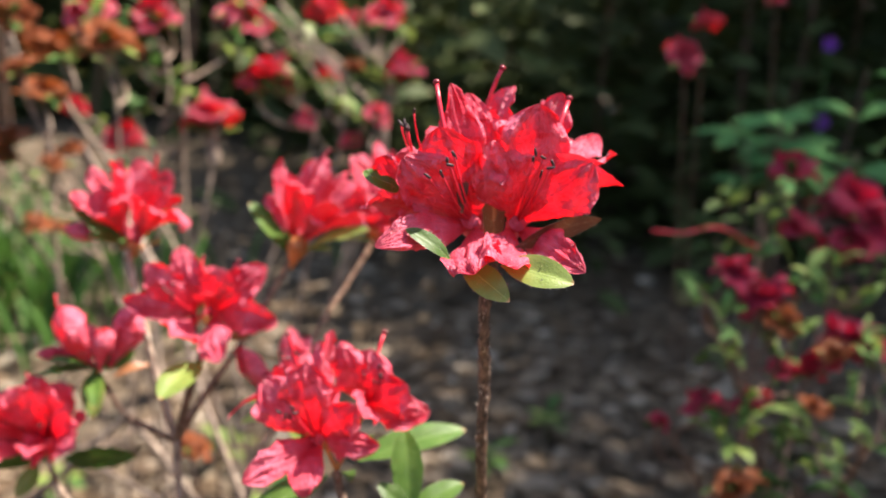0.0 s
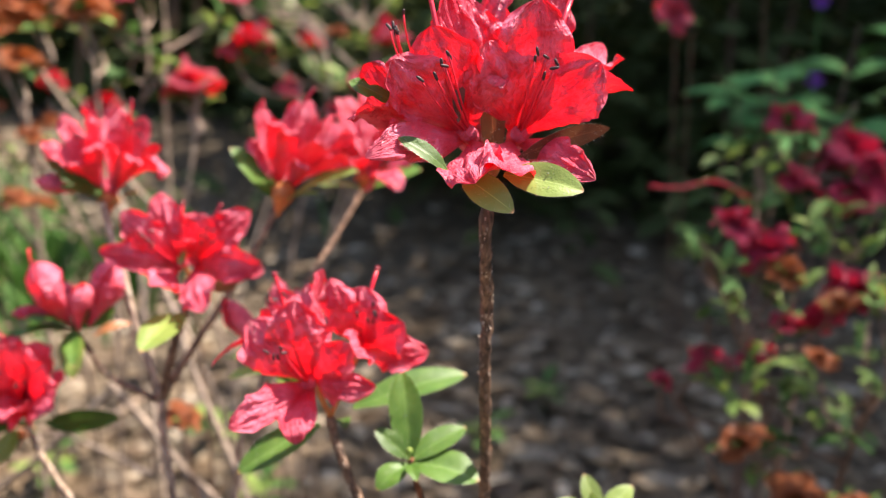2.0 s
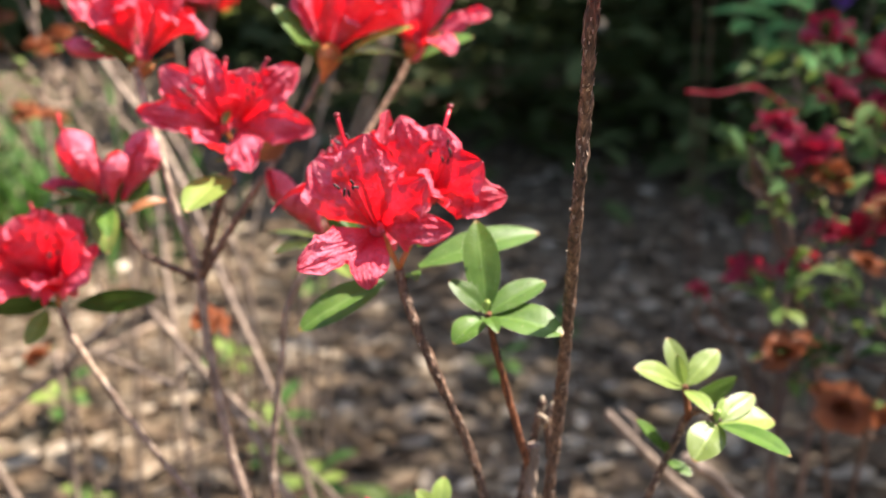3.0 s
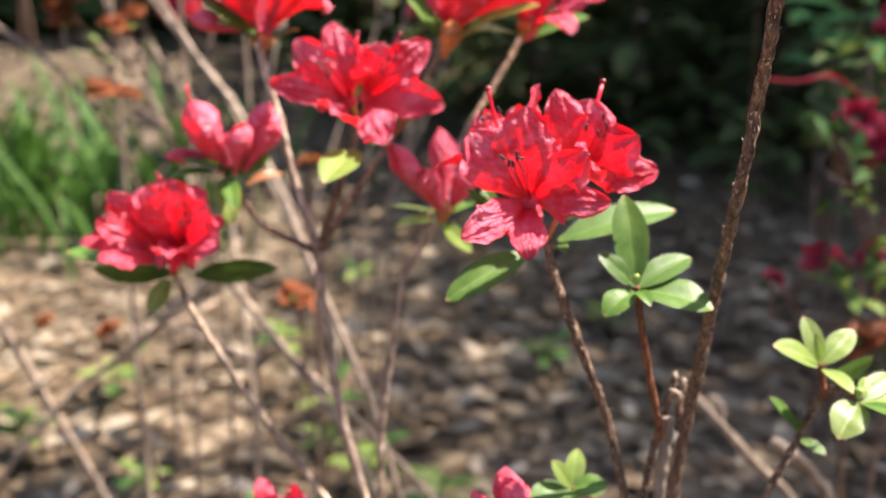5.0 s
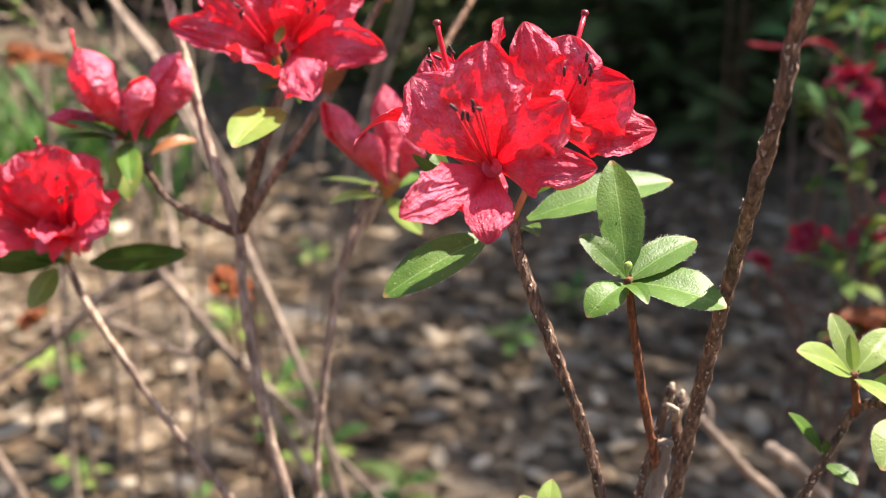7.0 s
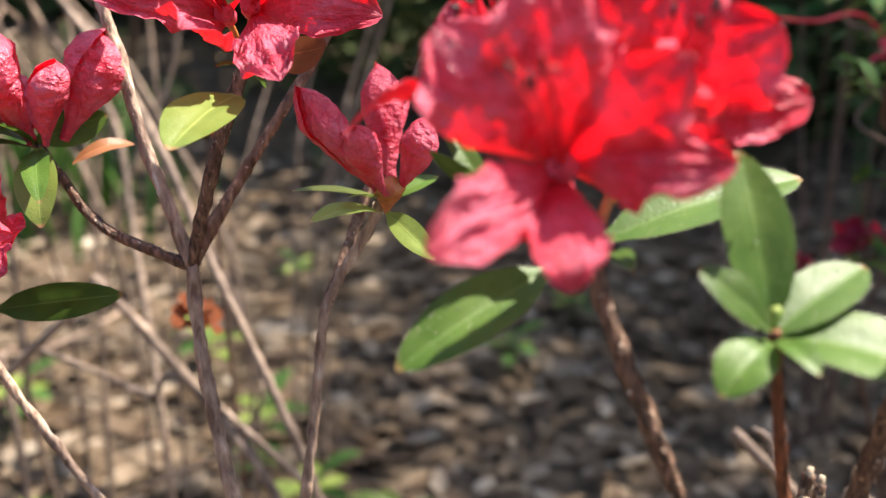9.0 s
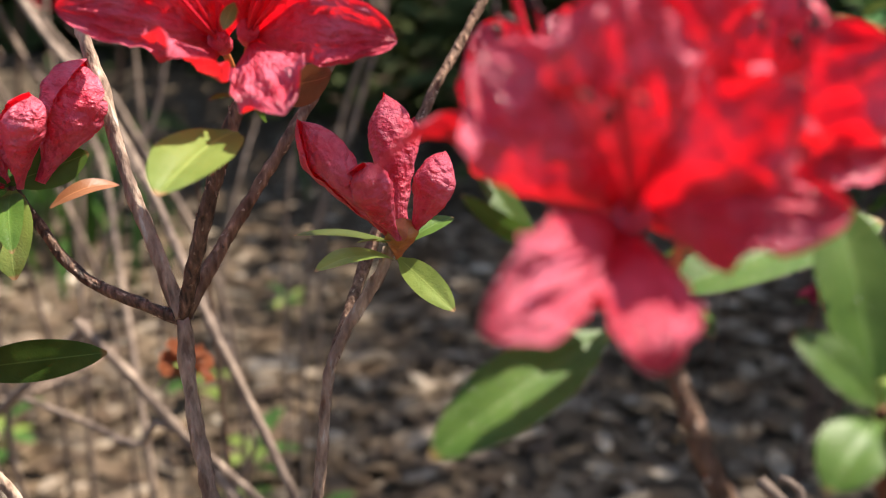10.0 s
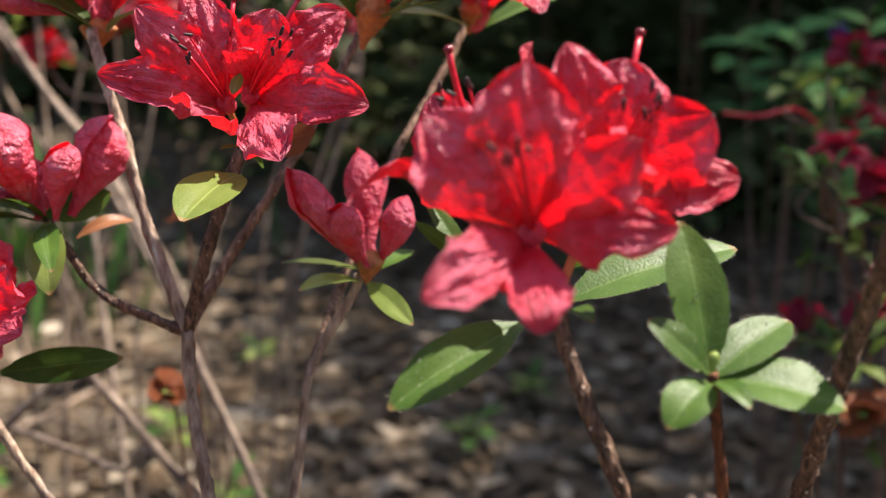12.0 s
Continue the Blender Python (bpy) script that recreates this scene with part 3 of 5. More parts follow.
# tall shoot with the large open cluster
bell(front_shrub, (0.0744, 0.4012, 0.6520), (0.0770, 0.3862, 0.6565), [((0.0943, 0.3746, 0.6462), 9.5, 0.25, 0.2), ((0.0729, 0.3625, 0.6490), 14.5, 0.14, 0.2, 12), ((0.0952, 0.3863, 0.6737), 19, 0.08, 0.0), ((0.0795, 0.3890, 0.6886), 21, 0.03, 0.1), ((0.0674, 0.3854, 0.6784), 19, 0.06, -0.1)], pistil=(0.0879, 0.4043, 0.6888), anthers=(0.0818, 0.3852, 0.6735))
bell(front_shrub, (0.0630, 0.3974, 0.6525), (0.0606, 0.3810, 0.6580), [((0.0661, 0.3642, 0.6462), 16, 0.14, 0.15), ((0.0415, 0.3717, 0.6511), 10, 0.4, 0.8), ((0.0443, 0.3782, 0.6740), 17, 0.06, 0.0), ((0.0535, 0.3821, 0.6820), 19, 0.03, 0.2), ((0.0636, 0.3862, 0.6751), 18, 0.05, -0.3)], pistil=(0.0514, 0.3894, 0.6930), anthers=(0.0546, 0.3765, 0.6726))
bell(front_shrub, (0.0672, 0.3990, 0.6500), (0.0598, 0.3987, 0.6739), [((0.0553, 0.3897, 0.6930), 12, 0.05, 0.0, 40), ((0.0598, 0.3966, 0.6901), 11, 0.05, 0.3, -30), ((0.0643, 0.4061, 0.6854), 14, 0.1, 0.0), ((0.0719, 0.4122, 0.6910), 14, 0.1, 0.0), ((0.0481, 0.4061, 0.6781), 13, 0.1, 0.2)], pistil=(0.0686, 0.4030, 0.6966))
bell(front_shrub, (0.0740, 0.4010, 0.6500), (0.0823, 0.4098, 0.6694), [((0.1034, 0.4133, 0.6713), 13, 0.1, 0.2), ((0.1035, 0.3989, 0.6641), 11, 0.15, 0.3), ((0.0861, 0.4090, 0.6900), 11, 0.05, 0.1, 40), ((0.0803, 0.4181, 0.6867), 15, 0.05, 0.0), ((0.0984, 0.4349, 0.6736), 13, 0.1, 0.2)])
bell(front_shrub, (0.0625, 0.3985, 0.6500), (0.0447, 0.3954, 0.6654), [((0.0354, 0.3892, 0.6714), 12, 0.1, 0.0), ((0.0355, 0.3795, 0.6585), 14, 0.25, 0.2), ((0.0395, 0.3984, 0.6709), 12, 0.1, 0.1), ((0.0468, 0.4044, 0.6716), 13, 0.1, 0.0), ((0.0434, 0.3807, 0.6527), 10, 0.2, 0.3)], anthers=(0.0449, 0.3929, 0.6823))
leaf(front_shrub, (0.0721, 0.3733, 0.6478), (0.0913, 0.3669, 0.6456), 9.5, (0.05, -0.72, 0.69), 0.1, leaf_young)
leaf(front_shrub, (0.0617, 0.3743, 0.6469), (0.0747, 0.3633, 0.6408), 8.0, (-0.30, -0.70, 0.65), 0.15, leaf_young)
leaf(front_shrub, (0.0590, 0.3724, 0.6486), (0.0469, 0.3715, 0.6564), 5.5, (0.25, -0.55, 0.80), 0.15)
leaf(front_shrub, (0.0436, 0.3895, 0.6623), (0.0316, 0.3900, 0.6675), 6.5, (-0.1788, -0.5735, 0.7995), 0.1)
leaf(front_shrub, (0.0694, 0.3965, 0.6450), (0.0676, 0.3935, 0.6690), 6.5, (0.05, -0.95, 0.30), 0.1, leaf_rust)
leaf(front_shrub, (0.0603, 0.3833, 0.6585), (0.0593, 0.3903, 0.6773), 3.8, (0.0769, -0.9642, 0.2536), 0.1, leaf_rust)
# rust leaf standing in for the right petal's brown-red underside
leaf(front_shrub, (0.0744, 0.3823, 0.6504), (0.0982, 0.4022, 0.6556), 7.0, (0.0857, -0.9509, -0.2975), -0.1, leaf_rust)
stem(front_shrub, [(0.0689, 0.3962, 0.6417), (0.0676, 0.3931, 0.6305), (0.0676, 0.3966, 0.6181), (0.0680, 0.4053, 0.6016), (0.0677, 0.4096, 0.5857), (0.0679, 0.4332, 0.5399), (0.0672, 0.4485, 0.4999), (0.0657, 0.4549, 0.4684), (0.0651, 0.4548, 0.4456), (0.0609, 0.4537, 0.2896), (0.0562, 0.4716, -0.0120)], 1.6, 2.4, flakes=2600)

# shoot with three open flowers beside the leaf rosette
bell(front_shrub, (0.0108, 0.4359, 0.5651), (0.0107, 0.4165, 0.5700), [((-0.0081, 0.4314, 0.5863), 20, 0.06, 0.0), ((0.0080, 0.4244, 0.5960), 20, 0.03, 0.0), ((0.0262, 0.4192, 0.5846), 14, 0.06, 0.1), ((0.0336, 0.4215, 0.5700), 9, 0.10, 0.1), ((-0.0068, 0.4037, 0.5623), 11, 0.34, 0.35), ((0.0112, 0.4098, 0.5564), 11, 0.42, 0.45)], pistil=(0.0054, 0.4252, 0.5923), anthers=(0.0054, 0.4110, 0.5843), drops=5)
bell(front_shrub, (0.0246, 0.4499, 0.5715), (0.0241, 0.4334, 0.5762), [((0.0161, 0.4400, 0.5989), 13, 0.05, -0.2), ((0.0269, 0.4422, 0.5958), 17, 0.0, 0.0), ((0.0412, 0.4343, 0.5867), 17, 0.05, 0.1), ((0.0471, 0.4415, 0.5748), 13, 0.15, 0.3), ((0.0270, 0.4210, 0.5822), 13, 0.06, 0.1)], pistil=(0.0303, 0.4491, 0.5999), anthers=(0.0287, 0.4351, 0.5898), drops=5)
bell(front_shrub, (0.0118, 0.4460, 0.5585), (-0.0005, 0.4526, 0.5777), [((-0.0161, 0.4352, 0.5679), 7, 0.5, 0.9), ((0.0123, 0.4538, 0.5971), 11, 0.05, 0.2), ((-0.0091, 0.4496, 0.5840), 13, 0.1, 0.0), ((-0.0077, 0.4652, 0.5863), 14, 0.05, 0.0), ((0.0029, 0.4688, 0.5875), 14, 0.05, 0.0)], pistil=(-0.0045, 0.4508, 0.5960), anthers=(-0.0046, 0.4475, 0.5894))
leaf(front_shrub, (0.0109, 0.4456, 0.5459), (-0.0137, 0.4291, 0.5346), 11.2, (-0.32, -0.78, 0.53), 0.12)
leaf(front_shrub, (0.0202, 0.4584, 0.5474), (0.0589, 0.4751, 0.5554), 13.3, (0.0838, -0.3823, 0.9202), 0.1)
leaf(front_shrub, (0.0179, 0.4462, 0.5482), (0.0220, 0.4327, 0.5520), 5.2, (-0.0183, -0.2565, 0.9664), 0.3)
leaf(front_shrub, (0.0041, 0.4593, 0.5515), (-0.0103, 0.4566, 0.5618), 3.5, (0.1312, -0.9855, -0.1072), 0.1)
leaf(front_shrub, (0.0029, 0.4568, 0.5498), (-0.0088, 0.4651, 0.5664), 4.6, (0.3290, -0.7710, 0.5453), 0.1)
leaf(front_shrub, (0.0089, 0.4530, 0.5511), (0.0024, 0.4398, 0.5561), 3.3, (0.1312, -0.9855, -0.1072), 0.2)
leaf(front_shrub, (0.0197, 0.4557, 0.5529), (0.0278, 0.4456, 0.5620), 2.8, (0.1282, -0.9692, -0.2101), 0.1)
stem(front_shrub, [(0.0163, 0.4370, 0.5518), (0.0191, 0.4350, 0.5417), (0.0275, 0.4326, 0.5220), (0.0389, 0.4360, 0.4932), (0.0489, 0.4383, 0.4586), (0.0955, 0.4493, 0.2981), (0.1016, 0.4746, -0.0120)], 1.4, 1.6, flakes=2600)

for foot, tops in (((0.0689, 0.3962, 0.6425), ((0.0744, 0.4012, 0.6520), (0.0630, 0.3974, 0.6525))), ((0.0163, 0.4370, 0.5518), ((0.0108, 0.4359, 0.5651), (0.0246, 0.4499, 0.5715)))):
    for top in tops:
        stem(front_shrub, [top, Vector(top).lerp(Vector(foot), 0.5), foot], 0.8, 0.9, calyx_rust, "pedicel", 6)

# leaf rosette on a rust-haired shoot
leaf(front_shrub, (0.0438, 0.4296, 0.5420), (0.0392, 0.4433, 0.5668), 11.1, (0.0416, -0.6792, 0.7327), 0.1)
leaf(front_shrub, (0.0438, 0.4296, 0.5420), (0.0322, 0.4306, 0.5515), 7.2, (0.1939, -0.5886, 0.7849), 0.1)
leaf(front_shrub, (0.0438, 0.4296, 0.5420), (0.0608, 0.4425, 0.5488), 10.1, (-0.1151, -0.3849, 0.9158), 0.1)
leaf(front_shrub, (0.0438, 0.4296, 0.5420), (0.0665, 0.4246, 0.5391), 15.0, (-0.0179, -0.2802, 0.9598), 0.12)
leaf(front_shrub, (0.0434, 0.4274, 0.5424), (0.0471, 0.4170, 0.5421), 4.4, (-0.0157, -0.3855, 0.9226), 0.3)
leaf(front_shrub, (0.0432, 0.4283, 0.5419), (0.0343, 0.4187, 0.5370), 8.7, (-0.0142, -0.4496, 0.8931), 0.25)
bud(front_shrub, (0.0436, 0.4284, 0.5423), (0.0439, 0.4293, 0.5463), 1.8, bud_green)
stem(front_shrub, [(0.0439, 0.4298, 0.5417), (0.0452, 0.4307, 0.5351), (0.0511, 0.4383, 0.5094), (0.0562, 0.4422, 0.4905), (0.0591, 0.4464, 0.4800)], 0.9, 1.2, bark_rust, flakes=2600, flake_mat=bark_rust)

# cut and dry snags at the foot of the shoots
stem(front_shrub, [(0.0598, 0.4448, 0.4910), (0.0590, 0.4449, 0.4754), (0.0592, 0.4444, 0.4514), (0.0608, 0.4413, 0.2934), (0.0562, 0.4610, -0.0120)], 1.9, 2.4, bark_pale, flakes=2600)
stem(front_shrub, [(0.0622, 0.4587, 0.5001), (0.0605, 0.4575, 0.4908), (0.0572, 0.4576, 0.4729), (0.0541, 0.4562, 0.4436), (0.0374, 0.4483, 0.2884), (0.0290, 0.4665, -0.0120)], 1.2, 1.6, flakes=2600)
stem(front_shrub, [(0.0657, 0.4619, 0.4961), (0.0647, 0.4598, 0.4901), (0.0659, 0.4587, 0.4797)], 1.2, 1.6, flakes=2600)
stem(front_shrub, [(0.0607, 0.4571, 0.4958), (0.0634, 0.4532, 0.4961), (0.0635, 0.4560, 0.4918)], 0.6, 0.8, wood_cut, flakes=0)
stem(front_shrub, [(0.0623, 0.4586, 0.5016), (0.0621, 0.4583, 0.4992), (0.0616, 0.4583, 0.4962)], 0.6, 1.3, wood_cut, flakes=0)
stem(front_shrub, [(0.0659, 0.4620, 0.4978), (0.0657, 0.4618, 0.4957), (0.0652, 0.4610, 0.4935)], 0.6, 1.3, wood_cut, flakes=0)

# leafy side shoot
leaf(front_shrub, (0.1077, 0.4531, 0.5105), (0.0910, 0.4472, 0.5188), 9.6, (0.1195, -0.4379, 0.8910), 0.1, leaf_young)
leaf(front_shrub, (0.1077, 0.4531, 0.5105), (0.1023, 0.4614, 0.5237), 7.5, (0.1421, -0.6249, 0.7676), 0.1, leaf_young)
leaf(front_shrub, (0.1077, 0.4531, 0.5105), (0.1194, 0.4633, 0.5195), 8.1, (-0.0680, -0.6421, 0.7636), 0.1, leaf_young)
leaf(front_shrub, (0.1077, 0.4531, 0.5105), (0.1041, 0.4504, 0.5220), 3.9, (0.0712, -0.9465, 0.3148), 0.1, leaf_young)
leaf(front_shrub, (0.1076, 0.4511, 0.5106), (0.1138, 0.4364, 0.5097), 6.3, (0.1069, -0.3083, 0.9453), 0.15, leaf_young)
leaf(front_shrub, (0.1098, 0.4484, 0.5085), (0.1255, 0.4569, 0.5114), 10.9, (0.2918, -0.8837, -0.3659), 0.1)
leaf(front_shrub, (0.1158, 0.4357, 0.5071), (0.1073, 0.4224, 0.5007), 11.5, (0.0195, -0.4484, 0.8936), 0.2, leaf_young)
leaf(front_shrub, (0.1158, 0.4357, 0.5071), (0.1318, 0.4115, 0.5101), 8.4, (-0.0015, -0.2106, 0.9776), 0.1)
leaf(front_shrub, (0.1158, 0.4357, 0.5071), (0.1342, 0.4410, 0.5060), 13.1, (-0.0015, -0.2106, 0.9776), 0.1, leaf_young)
leaf(front_shrub, (0.1158, 0.4357, 0.5071), (0.1288, 0.4476, 0.5114), 7.1, (0.0308, -0.5698, 0.8212), 0.1, leaf_young)
leaf(front_shrub, (0.1158, 0.4357, 0.5071), (0.1188, 0.4418, 0.5120), 4.2, (0.0712, -0.9465, 0.3148), 0.1, leaf_young)
bud(front_shrub, (0.1152, 0.4345, 0.5069), (0.1157, 0.4360, 0.5111), 2.7, bud_green)
stem(front_shrub, [(0.1077, 0.4531, 0.5105), (0.1095, 0.4521, 0.5007), (0.1092, 0.4526, 0.4989)], 0.9, 1.2, bark_rust, flakes=2600, flake_mat=bark_rust)
stem(front_shrub, [(0.1158, 0.4357, 0.5071), (0.1141, 0.4475, 0.5048), (0.1097, 0.4530, 0.5000), (0.1065, 0.4531, 0.4916), (0.1033, 0.4529, 0.4820), (0.0946, 0.4532, 0.4564), (0.0405, 0.4551, 0.2966), (0.0177, 0.4702, -0.0120)], 1.1, 1.8, flakes=2600)
leaf(front_shrub, (0.1039, 0.4532, 0.4861), (0.0934, 0.4540, 0.4973), 5.3, (0.6973, -0.4727, 0.5389), 0.1)
leaf(front_shrub, (0.1040, 0.4524, 0.4836), (0.1114, 0.4460, 0.4818), 5.1, (0.2242, -0.3529, 0.9084), 0.1)
leaf(front_shrub, (0.1037, 0.4523, 0.4865), (0.1027, 0.4506, 0.4914), 2.2, (0.0712, -0.9465, 0.3148), 0.1)

# low shoot: small rosette and opening buds
leaf(front_shrub, (0.0293, 0.4343, 0.4688), (0.0307, 0.4421, 0.4790), 6.6, (0.0433, -0.5725, 0.8188), 0.1, leaf_young)
leaf(front_shrub, (0.0293, 0.4343, 0.4688), (0.0225, 0.4345, 0.4779), 5.7, (0.1419, -0.5585, 0.8173), 0.1, leaf_young)
leaf(front_shrub, (0.0293, 0.4343, 0.4688), (0.0407, 0.4340, 0.4704), 9.4, (0.0115, -0.3222, 0.9466), 0.1)
leaf(front_shrub, (0.0293, 0.4343, 0.4688), (0.0157, 0.4252, 0.4677), 10.8, (0.0115, -0.3222, 0.9466), 0.1)
leaf(front_shrub, (0.0293, 0.4343, 0.4688), (0.0293, 0.4211, 0.4672), 5.6, (0.0115, -0.3222, 0.9466), 0.2)
stem(front_shrub, [(0.0294, 0.4342, 0.4684), (0.0355, 0.4376, 0.4639), (0.0449, 0.4423, 0.4558)], 0.7, 0.8, bark_rust, flakes=2600, flake_mat=bark_rust)
bud(front_shrub, (0.0068, 0.4203, 0.4559), (-0.0026, 0.4181, 0.4747), 7.4)
bud(front_shrub, (0.0068, 0.4203, 0.4559), (0.0067, 0.4278, 0.4785), 9.3)
bud(front_shrub, (0.0068, 0.4203, 0.4559), (0.0151, 0.4312, 0.4701), 8.3)
bud(front_shrub, (0.0068, 0.4203, 0.4559), (0.0104, 0.4189, 0.4792), 7.4)
bud(front_shrub, (0.0068, 0.4203, 0.4559), (0.0027, 0.4127, 0.4759), 6.6)
bud(front_shrub, (0.0218, 0.4282, 0.4524), (0.0297, 0.4326, 0.4633), 6.9)
stem(front_shrub, [(0.0068, 0.4203, 0.4559), (0.0122, 0.4215, 0.4416), (0.0250, 0.4248, 0.4156), (0.0971, 0.4438, 0.2701), (0.1150, 0.4730, -0.0120)], 1.2, 1.4, flakes=2600)

# pair of open flowers above the fork
bell(left_shrub, (-0.0627, 0.5293, 0.5756), (-0.0598, 0.5110, 0.5803), [((-0.0893, 0.5135, 0.5839), 12, 0.25, 0.3), ((-0.0632, 0.4925, 0.5763), 17, 0.45, 0.9), ((-0.0806, 0.5134, 0.6004), 15, 0.15, 0.1), ((-0.0685, 0.5248, 0.6059), 16, 0.1, 0.1), ((-0.0553, 0.5254, 0.5973), 13, 0.1, 0.2)], pistil=(-0.0586, 0.5206, 0.6030), anthers=(-0.0667, 0.5038, 0.5926), drops=5)
bell(left_shrub, (-0.0561, 0.5264, 0.5777), (-0.0526, 0.5074, 0.5832), [((-0.0473, 0.5126, 0.6010), 14, 0.1, 0.1), ((-0.0321, 0.5221, 0.5995), 16, 0.15, 0.3), ((-0.0265, 0.5156, 0.5779), 14, 0.25, 0.4), ((-0.0432, 0.4935, 0.5669), 15, 0.25, 0.5), ((-0.0543, 0.5048, 0.5920), 9, 0.1, 0.0)], pistil=(-0.0418, 0.5162, 0.6037), anthers=(-0.0441, 0.5044, 0.5941), drops=5)
leaf(left_shrub, (-0.0556, 0.5126, 0.5857), (-0.0571, 0.5087, 0.5809), 3.0, (0.0989, -0.9453, 0.3109), 0.1, leaf_young)
leaf(left_shrub, (-0.0553, 0.5052, 0.5632), (-0.0614, 0.4744, 0.5583), 14.0, (0.0433, -0.5725, 0.8188), 0.1, leaf_young)
leaf(left_shrub, (-0.0501, 0.5135, 0.5643), (-0.0578, 0.5011, 0.5708), 5.3, (-0.0144, -0.1041, 0.9945), 0.3)
leaf(left_shrub, (-0.0524, 0.5278, 0.5666), (-0.0404, 0.5368, 0.5677), 11.4, (0.1122, -0.8850, -0.4520), 0.1, leaf_rust)
stem(left_shrub, [(-0.0597, 0.5339, 0.5650), (-0.0620, 0.5301, 0.5575), (-0.0685, 0.5299, 0.5395), (-0.0746, 0.5333, 0.5198), (-0.0775, 0.5354, 0.5110)], 1.6, 1.8, bark, flakes=900)
stem(left_shrub, [(-0.0775, 0.5354, 0.5112), (-0.0746, 0.5295, 0.4856), (-0.0653, 0.5234, 0.4384), (-0.0532, 0.5212, 0.3958), (-0.0135, 0.5142, 0.2573), (-0.0057, 0.5526, -0.0120)], 1.9, 2.3, bark_grey, flakes=900)
stem(left_shrub, [(-0.1081, 0.5603, 0.5931), (-0.1042, 0.5559, 0.5818), (-0.0973, 0.5497, 0.5638), (-0.0899, 0.5430, 0.5411), (-0.0811, 0.5378, 0.5194), (-0.0775, 0.5354, 0.5110)], 1.5, 1.8, bark_grey, flakes=900)
stem(left_shrub, [(-0.0320, 0.5781, 0.5940), (-0.0351, 0.5720, 0.5861), (-0.0464, 0.5590, 0.5633), (-0.0560, 0.5507, 0.5473), (-0.0691, 0.5424, 0.5263), (-0.0770, 0.5355, 0.5110)], 1.2, 1.7, bark_tan, flakes=900)

for foot, tops in (((-0.0597, 0.5339, 0.5650), ((-0.0627, 0.5293, 0.5756), (-0.0561, 0.5264, 0.5777))), ((-0.1400, 0.5362, 0.4955), ((-0.1360, 0.5310, 0.5050), (-0.1392, 0.5325, 0.5045)))):
    for top in tops:
        stem(left_shrub, [top, Vector(top).lerp(Vector(foot), 0.5), foot], 0.8, 0.9, calyx_rust, "pedicel", 6)

# half-open wilting buds
bud(left_shrub, (-0.1177, 0.5389, 0.5423), (-0.1293, 0.5341, 0.5732), 17.5)
bud(left_shrub, (-0.1117, 0.5331, 0.5427), (-0.1057, 0.5306, 0.5650), 10.5)
bud(left_shrub, (-0.1105, 0.5414, 0.5420), (-0.1000, 0.5518, 0.5698), 16.5)
bud(left_shrub, (-0.1212, 0.5406, 0.5477), (-0.1417, 0.5332, 0.5485), 7.5)
bud(left_shrub, (-0.1235, 0.5500, 0.5386), (-0.1349, 0.5596, 0.5560), 11)
bud(left_shrub, (-0.1194, 0.5506, 0.5395), (-0.1222, 0.5579, 0.5549), 9)
stem(left_shrub, [(-0.1276, 0.5283, 0.5723), (-0.1283, 0.5285, 0.5762), (-0.1289, 0.5295, 0.5791)], 0.5, 0.5, filament_red, flakes=0)
leaf(left_shrub, (-0.1170, 0.5390, 0.5423), (-0.1345, 0.5208, 0.5449), 9.5, (-0.0278, -0.0865, 0.9959), 0.15)
leaf(left_shrub, (-0.1170, 0.5390, 0.5423), (-0.1331, 0.5297, 0.5490), 11.2, (-0.0278, -0.0865, 0.9959), 0.1)
leaf(left_shrub, (-0.1170, 0.5390, 0.5423), (-0.1009, 0.5483, 0.5475), 9.2, (0.0825, -0.9882, -0.1292), 0.1)
leaf(left_shrub, (-0.1170, 0.5390, 0.5423), (-0.1036, 0.5536, 0.5510), 6.1, (0.0753, -0.9932, 0.0889), 0.1)
leaf(left_shrub, (-0.1170, 0.5390, 0.5423), (-0.1209, 0.5239, 0.5512), 5.2, (-0.0162, -0.2246, 0.9743), 0.1)
leaf(left_shrub, (-0.1170, 0.5390, 0.5423), (-0.1106, 0.5211, 0.5262), 10.8, (0.0267, -0.6666, 0.7450), 0.2, leaf_young)
leaf(left_shrub, (-0.1170, 0.5390, 0.5423), (-0.1069, 0.5141, 0.5357), 7.0, (0.0032, -0.4373, 0.8993), 0.2)
leaf(left_shrub, (-0.1118, 0.5478, 0.5360), (-0.0981, 0.5584, 0.5393), 5.1, (0.0173, -0.5786, 0.8154), 0.3, leaf_dry)
stem(left_shrub, [(-0.1186, 0.5412, 0.5427), (-0.1129, 0.5407, 0.5340), (-0.1008, 0.5368, 0.5204), (-0.0775, 0.5350, 0.5105)], 1.2, 1.5, bark, flakes=900)

